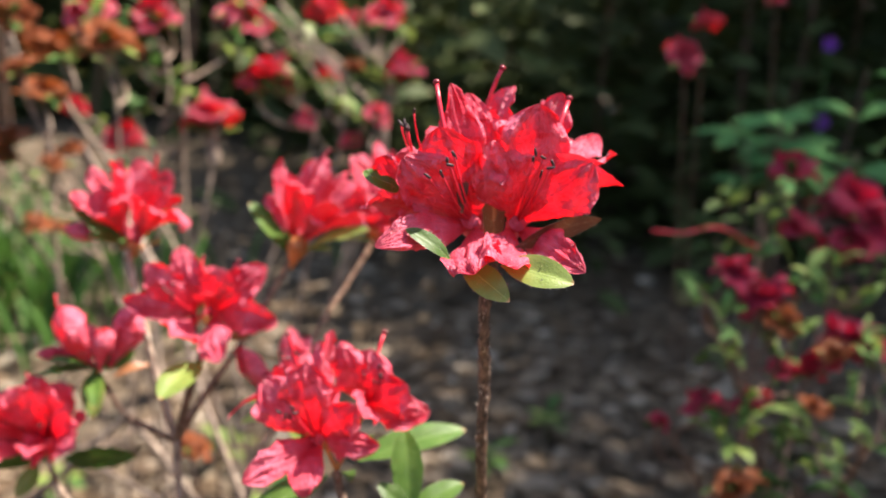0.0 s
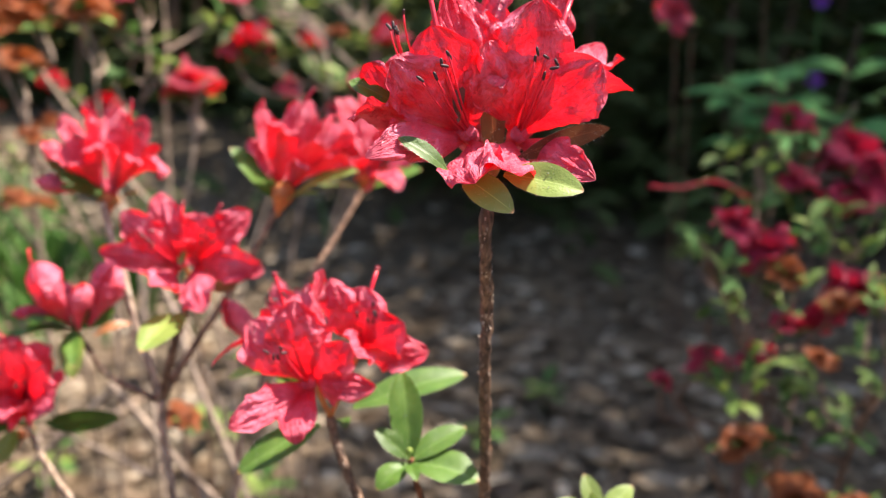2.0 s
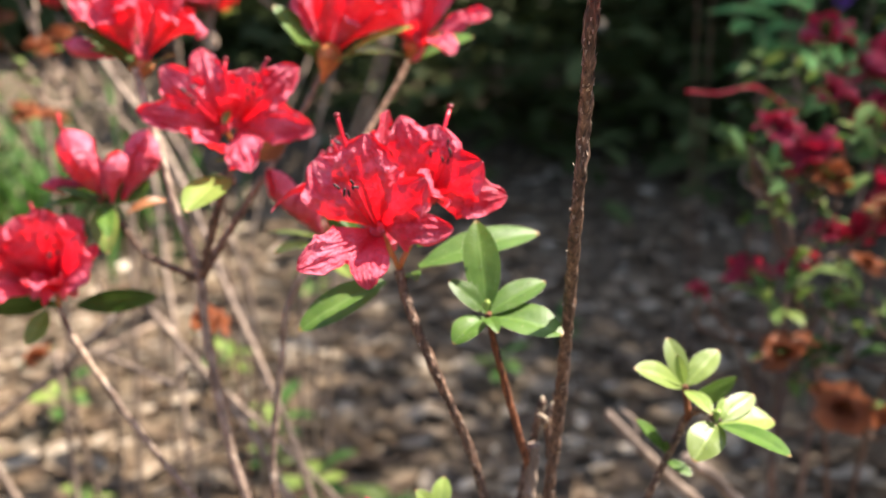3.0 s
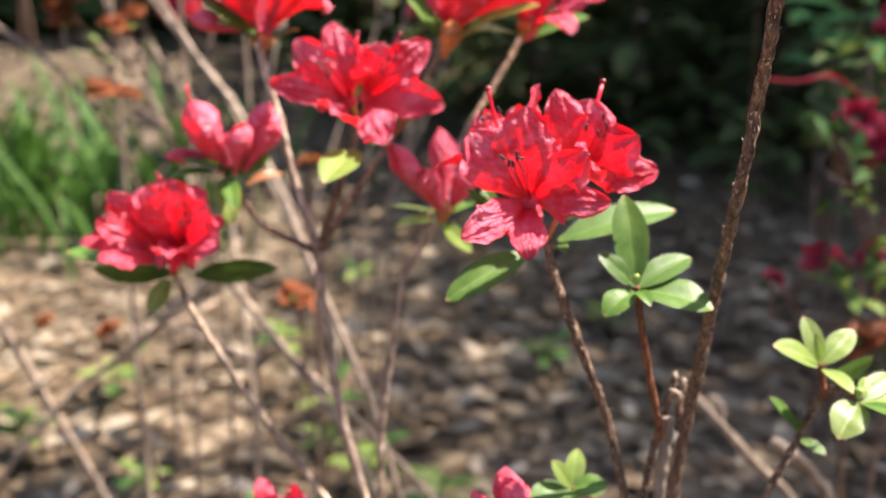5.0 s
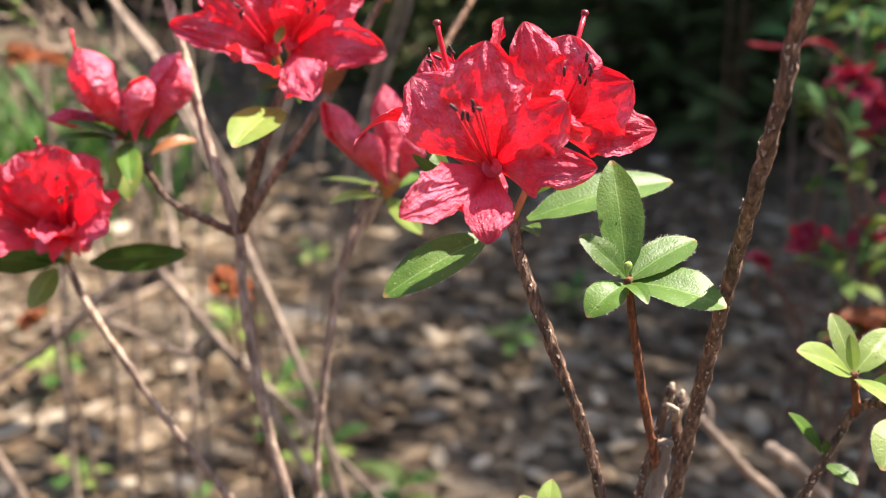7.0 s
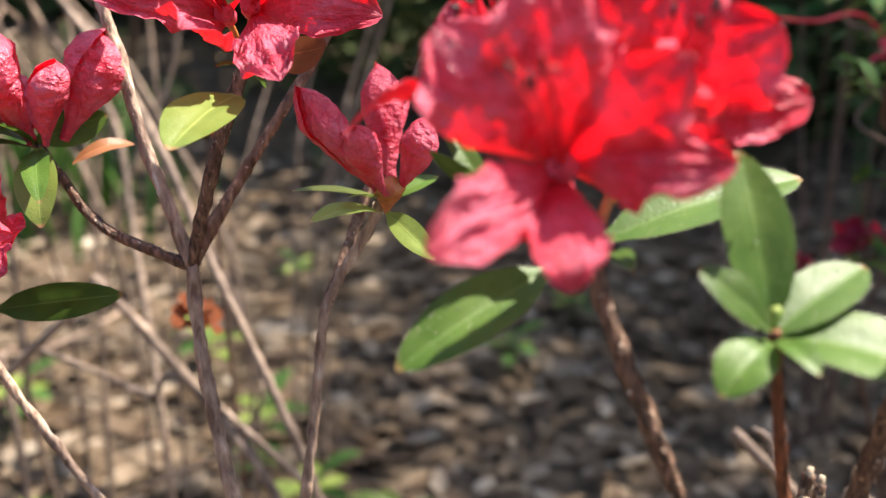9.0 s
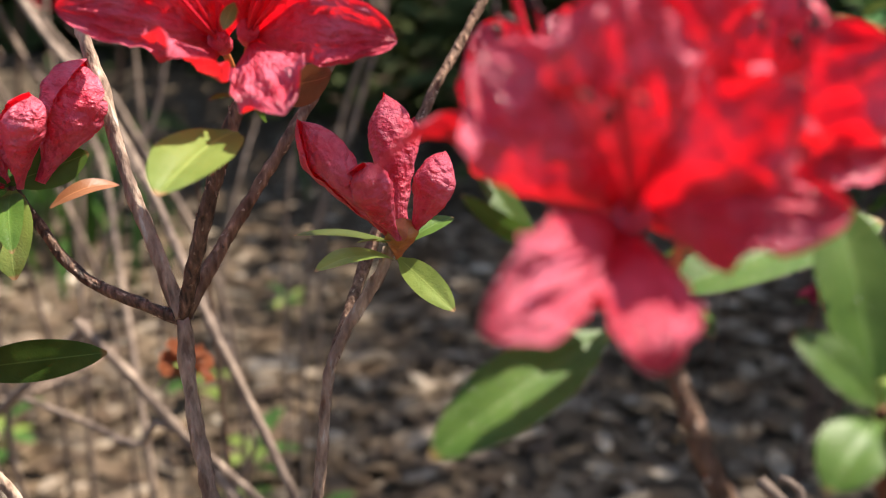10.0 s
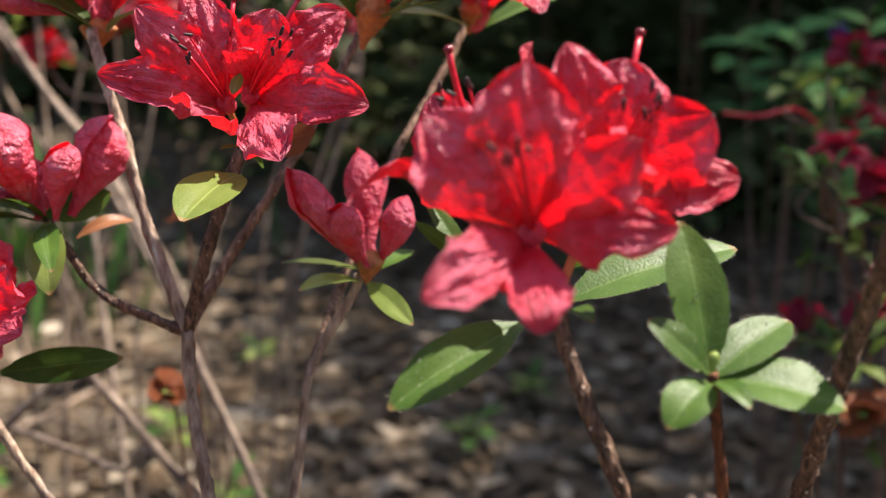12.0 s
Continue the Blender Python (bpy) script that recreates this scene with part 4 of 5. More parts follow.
# dark red open flowers in their own shade
bell(left_shrub, (-0.1360, 0.5310, 0.5050), (-0.1284, 0.5035, 0.5258), [((-0.1281, 0.5079, 0.5458), 19, 0.18, 0.1), ((-0.1135, 0.5045, 0.5375), 18, 0.18, 0.1), ((-0.1086, 0.4977, 0.5214), 17, 0.25, 0.3), ((-0.1243, 0.4894, 0.5203), 14, 0.4, 0.8), ((-0.1402, 0.5071, 0.5425), 19, 0.12, 0.1)], anthers=(-0.1197, 0.4967, 0.5349))
bell(left_shrub, (-0.1392, 0.5325, 0.5045), (-0.1398, 0.5039, 0.5238), [((-0.1537, 0.5074, 0.5389), 14, 0.15, 0.5), ((-0.1569, 0.4996, 0.5289), 13, 0.15, 0.5), ((-0.1628, 0.5004, 0.5200), 10, 0.2, 0.4), ((-0.1522, 0.4897, 0.5166), 12, 0.25, 0.4), ((-0.1444, 0.5147, 0.5392), 15, 0.15, 0.2)], anthers=(-0.1489, 0.4936, 0.5340))
bell(left_shrub, (-0.1350, 0.5400, 0.5015), (-0.1282, 0.5203, 0.5256), [((-0.1113, 0.5157, 0.5256), 12, 0.2, 0.4), ((-0.1261, 0.5261, 0.5393), 14, 0.1, 0.1), ((-0.1418, 0.5251, 0.5409), 14, 0.1, 0.1), ((-0.1350, 0.5083, 0.5101), 12, 0.3, 0.6), ((-0.1270, 0.4986, 0.5104), 7, 0.3, 0.4)], pistil=(-0.1392, 0.5192, 0.5447))
leaf(left_shrub, (-0.1374, 0.5308, 0.4996), (-0.1804, 0.5202, 0.5111), 15.6, (-0.0116, -0.2139, 0.9768), 0.1)
leaf(left_shrub, (-0.1385, 0.5304, 0.4985), (-0.1638, 0.5093, 0.5057), 9.3, (0.1011, -0.9941, -0.0403), 0.1)
leaf(left_shrub, (-0.1392, 0.5250, 0.4984), (-0.1430, 0.5109, 0.4887), 8.2, (0.5598, -0.5155, 0.6488), 0.1, leaf_young)
leaf(left_shrub, (-0.1323, 0.5337, 0.4973), (-0.0941, 0.5261, 0.5057), 9.9, (0.0776, -0.9107, 0.4058), 0.1)
stem(left_shrub, [(-0.1440, 0.5416, 0.5028), (-0.1390, 0.5349, 0.4936), (-0.1273, 0.5315, 0.4731), (-0.1030, 0.5317, 0.4339), (-0.0698, 0.5326, 0.3873), (0.0269, 0.5350, 0.2517), (0.0388, 0.5944, -0.0120)], 1.3, 1.8, bark_grey, flakes=900)

# small half-open buds with a rust calyx
bud(left_shrub, (-0.0286, 0.5407, 0.5301), (-0.0486, 0.5366, 0.5588), 11.5)
bud(left_shrub, (-0.0262, 0.5368, 0.5306), (-0.0330, 0.5285, 0.5506), 10.5)
bud(left_shrub, (-0.0266, 0.5489, 0.5289), (-0.0317, 0.5638, 0.5604), 11.0)
bud(left_shrub, (-0.0237, 0.5431, 0.5298), (-0.0159, 0.5462, 0.5496), 11.0)
bud(left_shrub, (-0.0252, 0.5529, 0.5279), (-0.0246, 0.5762, 0.5520), 7.4)
bud(left_shrub, (-0.0269, 0.5439, 0.5236), (-0.0252, 0.5416, 0.5345), 8.5, calyx_rust)
leaf(left_shrub, (-0.0260, 0.5443, 0.5277), (-0.0505, 0.5378, 0.5321), 7.0, (-0.0355, 0.0095, 0.9993), 0.1, leaf_young)
leaf(left_shrub, (-0.0268, 0.5397, 0.5269), (-0.0431, 0.5226, 0.5296), 7.6, (-0.0185, -0.1985, 0.9799), 0.2, leaf_young)
leaf(left_shrub, (-0.0268, 0.5394, 0.5259), (-0.0132, 0.5221, 0.5194), 7.0, (-0.2990, -0.5043, 0.8101), 0.1, leaf_young)
leaf(left_shrub, (-0.0260, 0.5443, 0.5277), (-0.0142, 0.5559, 0.5314), 6.8, (-0.0162, -0.2246, 0.9743), 0.1)
leaf(left_shrub, (-0.0260, 0.5443, 0.5277), (-0.0348, 0.5286, 0.5331), 2.7, (-0.0355, 0.0095, 0.9993), 0.1, leaf_young)
stem(left_shrub, [(-0.0293, 0.5454, 0.5260), (-0.0313, 0.5432, 0.5200), (-0.0427, 0.5405, 0.4992), (-0.0464, 0.5399, 0.4729), (-0.0507, 0.5368, 0.4328), (-0.0509, 0.5347, 0.3878), (-0.0515, 0.5282, 0.2521), (-0.0392, 0.5773, -0.0120)], 1.4, 1.7, bark_grey, flakes=900)
stem(left_shrub, [(0.0006, 0.6246, 0.5966), (-0.0027, 0.6193, 0.5878), (-0.0120, 0.6074, 0.5706), (-0.0210, 0.5950, 0.5551), (-0.0323, 0.5726, 0.5293), (-0.0427, 0.5405, 0.4992)], 1.3, 1.6, bark_tan, flakes=900)

# opening clusters on the tall shoots behind
flower(left_shrub, (-0.0300, 0.5650, 0.5963), (0.0351, -0.1623, 0.9861), [(-73, 12, 44.0, 11, 0.3, -13), (166, 15, 42.2, 10, 0.3), (-91, 26, 29.8, 9, 0.3, -26), (19, 23, 44.2, 10, 0.2), (145, 24, 41.9, 10, 0.4)], pistil=(0.0163, -0.0008, 0.0483))
flower(left_shrub, (-0.0285, 0.5655, 0.5976), (0.4862, -0.1375, 0.8629), [(41, 14, 40.4, 10, 0.2), (91, 26, 42.9, 10, 0.2), (-170, 34, 43.6, 10, 0.3, -36), (-126, 22, 41.8, 11, 0.4), (-112, 37, 32.8, 9, 0.4)], anthers=(0.0218, -0.0134, 0.0376))
flower(left_shrub, (-0.0300, 0.5695, 0.5976), (0.1593, 0.4667, 0.8699), [(59, 9, 39.6, 10, 0.2, 31), (-124, 16, 45.5, 10, 0.2, 33), (-115, 38, 41.2, 10, 0.2, -33), (60, 23, 37.4, 10, 0.2, 29), (160, 8, 48.6, 10, 0.2)])
leaf(left_shrub, (-0.0285, 0.5611, 0.5966), (-0.0476, 0.5551, 0.6205), 11.6, (0.2353, -0.5424, 0.8065), 0.1)
leaf(left_shrub, (-0.0285, 0.5611, 0.5966), (0.0078, 0.5433, 0.6156), 13.8, (-0.0069, -0.3076, 0.9515), 0.1, leaf_young)
leaf(left_shrub, (-0.0285, 0.5611, 0.5966), (-0.0089, 0.5461, 0.6042), 7.1, (-0.0216, -0.1721, 0.9848), 0.1, leaf_young)
bud(left_shrub, (-0.0303, 0.5611, 0.5892), (-0.0258, 0.5586, 0.6061), 11.4, calyx_rust)
flower(left_shrub, (0.0049, 0.6012, 0.5970), (0.2748, -0.4555, 0.8468), [(-27, 47, 41.6, 11, 0.2), (1, 43, 46.5, 11, 0.2), (45, 30, 40.4, 11, 0.2), (135, 38, 41.4, 11, 0.3, 14), (-177, 52, 35.9, 11, 0.4, 16)], anthers=(0.0076, -0.0161, 0.0323))
flower(left_shrub, (0.0026, 0.6030, 0.5966), (-0.1719, -0.2362, 0.9564), [(-157, 14, 36.5, 11, 0.3, 26), (-50, 26, 43.9, 11, 0.2), (-2, 34, 42.1, 11, 0.2), (-149, 40, 33.2, 10, 0.3, -31), (134, 50, 30.5, 11, 0.4)])
leaf(left_shrub, (0.0016, 0.6006, 0.5957), (-0.0197, 0.5818, 0.6005), 10.8, (0.0037, -0.2705, 0.9627), 0.1, leaf_young)
leaf(left_shrub, (0.0055, 0.6009, 0.5957), (0.0289, 0.6001, 0.6055), 14.6, (0.0037, -0.2705, 0.9627), 0.1)
bud(left_shrub, (0.0010, 0.6048, 0.5924), (0.0050, 0.6010, 0.6035), 10.4, calyx_rust)
flower(left_shrub, (-0.1105, 0.5686, 0.5938), (-0.1839, -0.2802, 0.9422), [(-147, 28, 36.4, 10, 0.2, -36), (-82, 18, 39.4, 11, 0.3), (-1, 10, 41.3, 11, 0.2), (145, 38, 31.7, 10, 0.4), (108, 29, 36.5, 11, 0.4)], anthers=(-0.0017, -0.0178, 0.0323))
flower(left_shrub, (-0.1079, 0.5689, 0.5939), (0.4538, -0.2093, 0.8662), [(-9, 13, 41.9, 11, 0.2, -24), (58, 20, 39.6, 10, 0.2), (-174, 35, 45.8, 11, 0.3, -36), (-142, 28, 38.5, 11, 0.4), (-91, 23, 33.4, 10, 0.4)], pistil=(0.0135, -0.0033, 0.0435), anthers=(0.0197, -0.0157, 0.0331))
flower(left_shrub, (-0.1109, 0.5737, 0.5937), (-0.2019, 0.4976, 0.8436), [(99, 5, 43.2, 11, 0.2, 30), (-50, 8, 41.6, 11, 0.2, -16), (-79, 34, 33.8, 11, 0.2, -35), (106, 37, 37.0, 11, 0.2, 28), (-62, 58, 32.4, 10, 0.3, -20)])
bud(left_shrub, (-0.1135, 0.5639, 0.5967), (-0.1366, 0.5551, 0.6027), 8.9)
leaf(left_shrub, (-0.1074, 0.5637, 0.5936), (-0.1303, 0.5561, 0.6128), 11.5, (0.0171, -0.5125, 0.8585), 0.1)
leaf(left_shrub, (-0.1066, 0.5617, 0.5936), (-0.1213, 0.5482, 0.6026), 10.2, (-0.0097, -0.2820, 0.9594), 0.1)
leaf(left_shrub, (-0.1045, 0.5617, 0.5932), (-0.0887, 0.5506, 0.6007), 8.1, (-0.0097, -0.2820, 0.9594), 0.1, leaf_young)
bud(left_shrub, (-0.1090, 0.5668, 0.5861), (-0.1084, 0.5664, 0.5964), 9.6, calyx_rust)

# small open flower low down
flower(left_shrub, (-0.0813, 0.4749, 0.4085), (0.0632, -0.1778, 0.9820), [(-69, 19, 30.8, 11, 0.1, -7), (-160, 4, 28.1, 11, 0.1), (59, 18, 29.7, 11, 0.1, 7), (-134, 30, 29.0, 11, 0.2, 22), (122, 32, 29.2, 11, 0.2, -25)], anthers=(0.0043, -0.0105, 0.0310))
stem(left_shrub, [(-0.0814, 0.4752, 0.4096), (-0.0781, 0.4796, 0.3897), (-0.0664, 0.4905, 0.3549), (-0.0245, 0.5296, 0.2307), (-0.0150, 0.5958, -0.0120)], 1.2, 1.4, bark_grey, flakes=900)

# ---- the shrubs behind ----
def cluster_mesh(name, mat, seed):
    """A head of three or four open flowers in one mesh, about 1 m across, to be scaled."""
    rng = random.Random(seed)
    points, faces, uvs = [], [], []
    rows, cols = 7, 5
    for k in range(rng.choice((3, 4))):
        ang, tilt = 2 * math.pi * k / 3.5 + rng.uniform(-.4, .4), rng.uniform(0.35, 0.95)
        face = Vector((math.cos(ang) * math.sin(tilt), math.sin(ang) * math.sin(tilt), math.cos(tilt)))
        turn = frame_of(face)
        for i in range(5):
            sheet = petal_points(i * 72 + rng.uniform(-12, 12), rng.uniform(38, 66), rng.uniform(480, 620), rng.uniform(300, 400), rng.uniform(.1, .35), 0, rows, cols, seed + k * 5 + i)
            start = len(points)
            points += [turn @ p + Vector((0, 0, -0.3)) for p in sheet]
            for r in range(rows - 1):
                for c in range(cols - 1):
                    j = start + r * cols + c
                    faces.append((j, j + 1, j + cols + 1, j + cols))
                    uvs += [(r / 6, c / 4), (r / 6, (c + 1) / 4), ((r + 1) / 6, (c + 1) / 4), ((r + 1) / 6, c / 4)]
    mesh = bpy.data.meshes.new(name)
    mesh.from_pydata([tuple(p) for p in points], [], faces)
    uv = mesh.uv_layers.new(name="UVMap")
    uv.data.foreach_set("uv", [a for pair in uvs for a in pair])
    mesh.polygons.foreach_set("use_smooth", [True] * len(mesh.polygons))
    mesh.materials.append(mat)
    return mesh


HEADS = {m: [cluster_mesh("flower_head", m, 20 + 3 * i + 31 * j) for i in range(3)] for j, m in enumerate((petal_red, petal_pink, petal_orange))}
LEAF_MESHES = [grid_mesh("leaf", leaf_points(1.0, 0.34, 0.25, 0.3, 6, 5, s), 6, 5, m) for s, m in ((3.0, leaf_back), (8.0, leaf_fresh), (5.0, leaf_young), (2.0, leaf_back), (7.0, leaf_fresh))]
back_rng = random.Random(5)


def bloom(parent, at, size_mm, mat):
    ob = part("flower_head", back_rng.choice(HEADS[mat]), None, parent)
    k = size_mm * (0.001 if parent is back_shrub else 0.00125)
    ob.matrix_basis = Matrix.LocRotScale(Vector(at) - parent.location, Euler((back_rng.uniform(-.2, .7), back_rng.uniform(-.4, .4), back_rng.uniform(0, 6.3))), (k, k, k * (1.0 if mat is not petal_orange else 0.8)))
    for _ in range(3):
        loose_leaf(parent, Vector(at) - Vector((0, 0, 0.25 * k)), 0.6 * k)
    twig(parent, at, 0.3 * k)


def loose_leaf(parent, at, size):
    a, tilt = back_rng.uniform(0, 6.3), back_rng.uniform(-0.2, 0.9)
    ob = part("leaf", back_rng.choice(LEAF_MESHES if parent is not back_shrub else LEAF_MESHES[2:4]), None, parent)
    ob.matrix_basis = Matrix.LocRotScale(Vector(at) - parent.location, Euler((tilt, back_rng.uniform(-.4, .4), a)), (size, size, size))


def twig(parent, at, drop):
    """The thin shoot that carries a flower head or a tuft, down to the shrub's older wood."""
    tip = Vector(at) - Vector((0, 0, drop))
    below = [p for p in BRANCH_POINTS[parent.name] if p.z < tip.z - 0.03]
    foot = min(below or [tip - Vector((0, 0, 0.1))], key=lambda p: (p - tip).length)
    if (foot - tip).length > 0.28:
        foot = Vector((tip.x + 0.03, tip.y + 0.05, -0.01))
    wood = bark if foot.z < 0 or parent is not back_shrub else bark_grey
    bend = tip.lerp(foot, 0.5) + Vector((back_rng.uniform(-.02, .02), back_rng.uniform(-.02, .02), -0.01))
    stem(parent, [tip, bend, foot], 0.9, 1.6, wood, "twig", 5)


def tuft(parent, at, size_mm):
    """A whorl of leaves at the end of a twig."""
    twig(parent, at, 0.0)
    for _ in range(7):
        shift = Vector((back_rng.gauss(0, 1), back_rng.gauss(0, 1), back_rng.gauss(0, 1))) * 0.00016 * size_mm
        loose_leaf(parent, Vector(at) + shift, size_mm * 0.001 * back_rng.uniform(0.4, 0.75))


crimson_shrub = thing("azalea_shrub", (0.29, 0.86, 0.0), "crimson azalea shrub with faded orange flowers and small leaves", "azalea shrub")
back_shrub = thing("azalea_shrub", (-0.2, 1.25, 0.0), "red azalea shrub with grey branches and dried orange flowers", "azalea shrub")
dry_stems = thing("dry_shrub", (-0.2, 0.95, 0.0), "leafless shrub of pale tan dry stems", "dead shrub")
dead_branch = thing("dead_branch", (0.22, 0.71, 0.0), "broken grey dead branches stuck in the litter", "branch")
# crimson azalea in the shade behind
stem(crimson_shrub, [(0.282, 1.062, 0.545), (0.279, 1.029, 0.497), (0.268, 0.962, 0.440), (0.256, 0.900, 0.364), (0.244, 0.838, 0.236), (0.249, 0.808, -0.012)], 1.6, 3.0, bark, 'branch', 6)
stem(crimson_shrub, [(0.367, 1.093, 0.514), (0.352, 1.047, 0.460), (0.318, 0.976, 0.397), (0.294, 0.916, 0.330), (0.270, 0.853, 0.214), (0.266, 0.822, -0.012)], 1.6, 3.0, bark, 'branch', 6)
stem(crimson_shrub, [(0.205, 0.828, 0.504), (0.231, 0.859, 0.454), (0.255, 0.867, 0.398), (0.276, 0.875, 0.339), (0.301, 0.884, 0.220), (0.313, 0.881, -0.012)], 1.4, 3.0, bark, 'branch', 6)
stem(crimson_shrub, [(0.313, 0.770, 0.442), (0.315, 0.817, 0.381), (0.319, 0.879, 0.248), (0.321, 0.903, -0.012)], 1.4, 3.0, bark, 'branch', 6)
stem(crimson_shrub, [(0.177, 0.956, 0.529), (0.204, 0.968, 0.526), (0.236, 0.982, 0.529), (0.278, 1.030, 0.502)], 1.1, 1.5, filament_red, 'branch', 6)
stem(crimson_shrub, [(0.186, 0.881, 0.393), (0.203, 0.877, 0.375), (0.229, 0.888, 0.327), (0.267, 0.904, 0.213), (0.287, 0.902, -0.012)], 1.3, 2.5, bark, 'branch', 6)
bloom(crimson_shrub, (0.326, 1.123, 0.566), 43, petal_pink)
bloom(crimson_shrub, (0.376, 1.122, 0.544), 60, petal_pink)
bloom(crimson_shrub, (0.393, 1.098, 0.523), 53, petal_pink)
bloom(crimson_shrub, (0.327, 1.090, 0.516), 37, petal_pink)
bloom(crimson_shrub, (0.365, 1.080, 0.502), 47, petal_pink)
bloom(crimson_shrub, (0.237, 0.896, 0.519), 30, petal_pink)
bloom(crimson_shrub, (0.257, 0.894, 0.501), 39, petal_pink)
bloom(crimson_shrub, (0.281, 0.901, 0.440), 27, petal_pink)
bloom(crimson_shrub, (0.310, 0.923, 0.437), 32, petal_pink)
bloom(crimson_shrub, (0.326, 0.892, 0.472), 39, petal_pink)
bloom(crimson_shrub, (0.254, 0.874, 0.423), 26, petal_pink)
bloom(crimson_shrub, (0.221, 0.889, 0.412), 31, petal_pink)
bloom(crimson_shrub, (0.188, 0.882, 0.396), 16, petal_pink)
bloom(crimson_shrub, (0.337, 0.872, 0.471), 25, petal_pink)
bloom(crimson_shrub, (0.271, 0.871, 0.489), 28, petal_orange)
bloom(crimson_shrub, (0.236, 0.820, 0.380), 33, petal_orange)
bloom(crimson_shrub, (0.291, 0.838, 0.435), 23, petal_orange)
bloom(crimson_shrub, (0.313, 0.880, 0.466), 24, petal_orange)
bloom(crimson_shrub, (0.274, 0.798, 0.352), 43, petal_orange)
bloom(crimson_shrub, (0.317, 0.798, 0.342), 31, petal_orange)
tuft(crimson_shrub, (0.259, 1.060, 0.544), 41)
tuft(crimson_shrub, (0.281, 1.059, 0.532), 36)
tuft(crimson_shrub, (0.227, 0.949, 0.526), 37)
tuft(crimson_shrub, (0.204, 0.830, 0.514), 32)
tuft(crimson_shrub, (0.216, 0.826, 0.495), 36)
tuft(crimson_shrub, (0.231, 0.842, 0.471), 33)
tuft(crimson_shrub, (0.296, 0.921, 0.512), 44)
tuft(crimson_shrub, (0.281, 0.886, 0.462), 35)
tuft(crimson_shrub, (0.307, 0.937, 0.489), 36)
tuft(crimson_shrub, (0.314, 0.804, 0.456), 35)
tuft(crimson_shrub, (0.310, 0.759, 0.442), 37)
tuft(crimson_shrub, (0.293, 0.752, 0.418), 33)
tuft(crimson_shrub, (0.235, 0.845, 0.397), 42)
tuft(crimson_shrub, (0.273, 0.867, 0.390), 52)
tuft(crimson_shrub, (0.218, 0.876, 0.447), 26)
tuft(crimson_shrub, (0.302, 0.849, 0.391), 46)
tuft(crimson_shrub, (0.262, 0.951, 0.521), 32)
tuft(crimson_shrub, (0.202, 0.871, 0.511), 30)
tuft(crimson_shrub, (0.307, 1.096, 0.548), 37)
tuft(crimson_shrub, (0.336, 1.003, 0.497), 39)
tuft(crimson_shrub, (0.375, 1.007, 0.499), 44)
tuft(crimson_shrub, (0.264, 0.886, 0.470), 30)
tuft(crimson_shrub, (0.337, 0.918, 0.488), 36)
tuft(crimson_shrub, (0.288, 0.854, 0.416), 38)
tuft(crimson_shrub, (0.334, 0.841, 0.469), 32)
tuft(crimson_shrub, (0.246, 0.850, 0.414), 38)
tuft(crimson_shrub, (0.225, 0.866, 0.405), 30)
tuft(crimson_shrub, (0.283, 0.842, 0.370), 46)
tuft(crimson_shrub, (0.254, 0.837, 0.361), 42)
tuft(crimson_shrub, (0.333, 0.873, 0.475), 30)
tuft(crimson_shrub, (0.344, 1.119, 0.540), 38)
tuft(crimson_shrub, (0.391, 1.152, 0.576), 39)
# azalea with bare lower branches and dried flowers
stem(back_shrub, [(-0.240, 1.363, 0.690), (-0.165, 1.322, 0.623), (-0.098, 1.289, 0.551), (-0.120, 1.265, 0.437), (-0.170, 1.246, 0.284), (-0.185, 1.246, -0.012)], 2.3, 2.8, bark_pale, 'branch', 6)
stem(back_shrub, [(-0.175, 1.398, 0.682), (-0.136, 1.380, 0.637), (-0.104, 1.361, 0.593), (-0.116, 1.330, 0.503), (-0.160, 1.294, 0.327), (-0.175, 1.275, -0.012)], 2.0, 2.4, bark_pale, 'branch', 6)
stem(back_shrub, [(-0.270, 1.311, 0.699), (-0.209, 1.306, 0.657), (-0.153, 1.297, 0.603), (-0.150, 1.281, 0.528), (-0.190, 1.257, 0.343), (-0.200, 1.243, -0.012)], 1.8, 2.4, bark_pale, 'branch', 6)
stem(back_shrub, [(-0.327, 1.192, 0.657), (-0.311, 1.179, 0.600), (-0.327, 1.157, 0.518), (-0.331, 1.139, 0.448), (-0.337, 1.114, 0.291), (-0.356, 1.129, -0.012)], 1.5, 2.2, bark_pale, 'branch', 6)
stem(back_shrub, [(-0.177, 1.285, 0.564), (-0.183, 1.270, 0.507), (-0.203, 1.233, 0.447), (-0.235, 1.173, 0.291), (-0.242, 1.154, -0.012)], 1.3, 2.0, bark_pale, 'branch', 6)
stem(back_shrub, [(-0.320, 1.253, 0.691), (-0.312, 1.234, 0.613), (-0.311, 1.217, 0.547), (-0.300, 1.190, 0.438), (-0.292, 1.168, 0.285), (-0.300, 1.183, -0.012)], 2.0, 2.4, bark_pale, 'branch', 6)
stem(back_shrub, [(-0.265, 1.175, 0.570), (-0.261, 1.166, 0.532), (-0.272, 1.144, 0.451), (-0.298, 1.127, 0.392), (-0.334, 1.103, 0.255), (-0.355, 1.122, -0.012)], 1.8, 2.4, bark_pale, 'branch', 6)
stem(back_shrub, [(-0.360, 1.140, 0.669), (-0.347, 1.125, 0.603), (-0.340, 1.111, 0.508), (-0.331, 1.097, 0.330), (-0.357, 1.124, -0.012)], 1.8, 2.4, bark_pale, 'branch', 6)
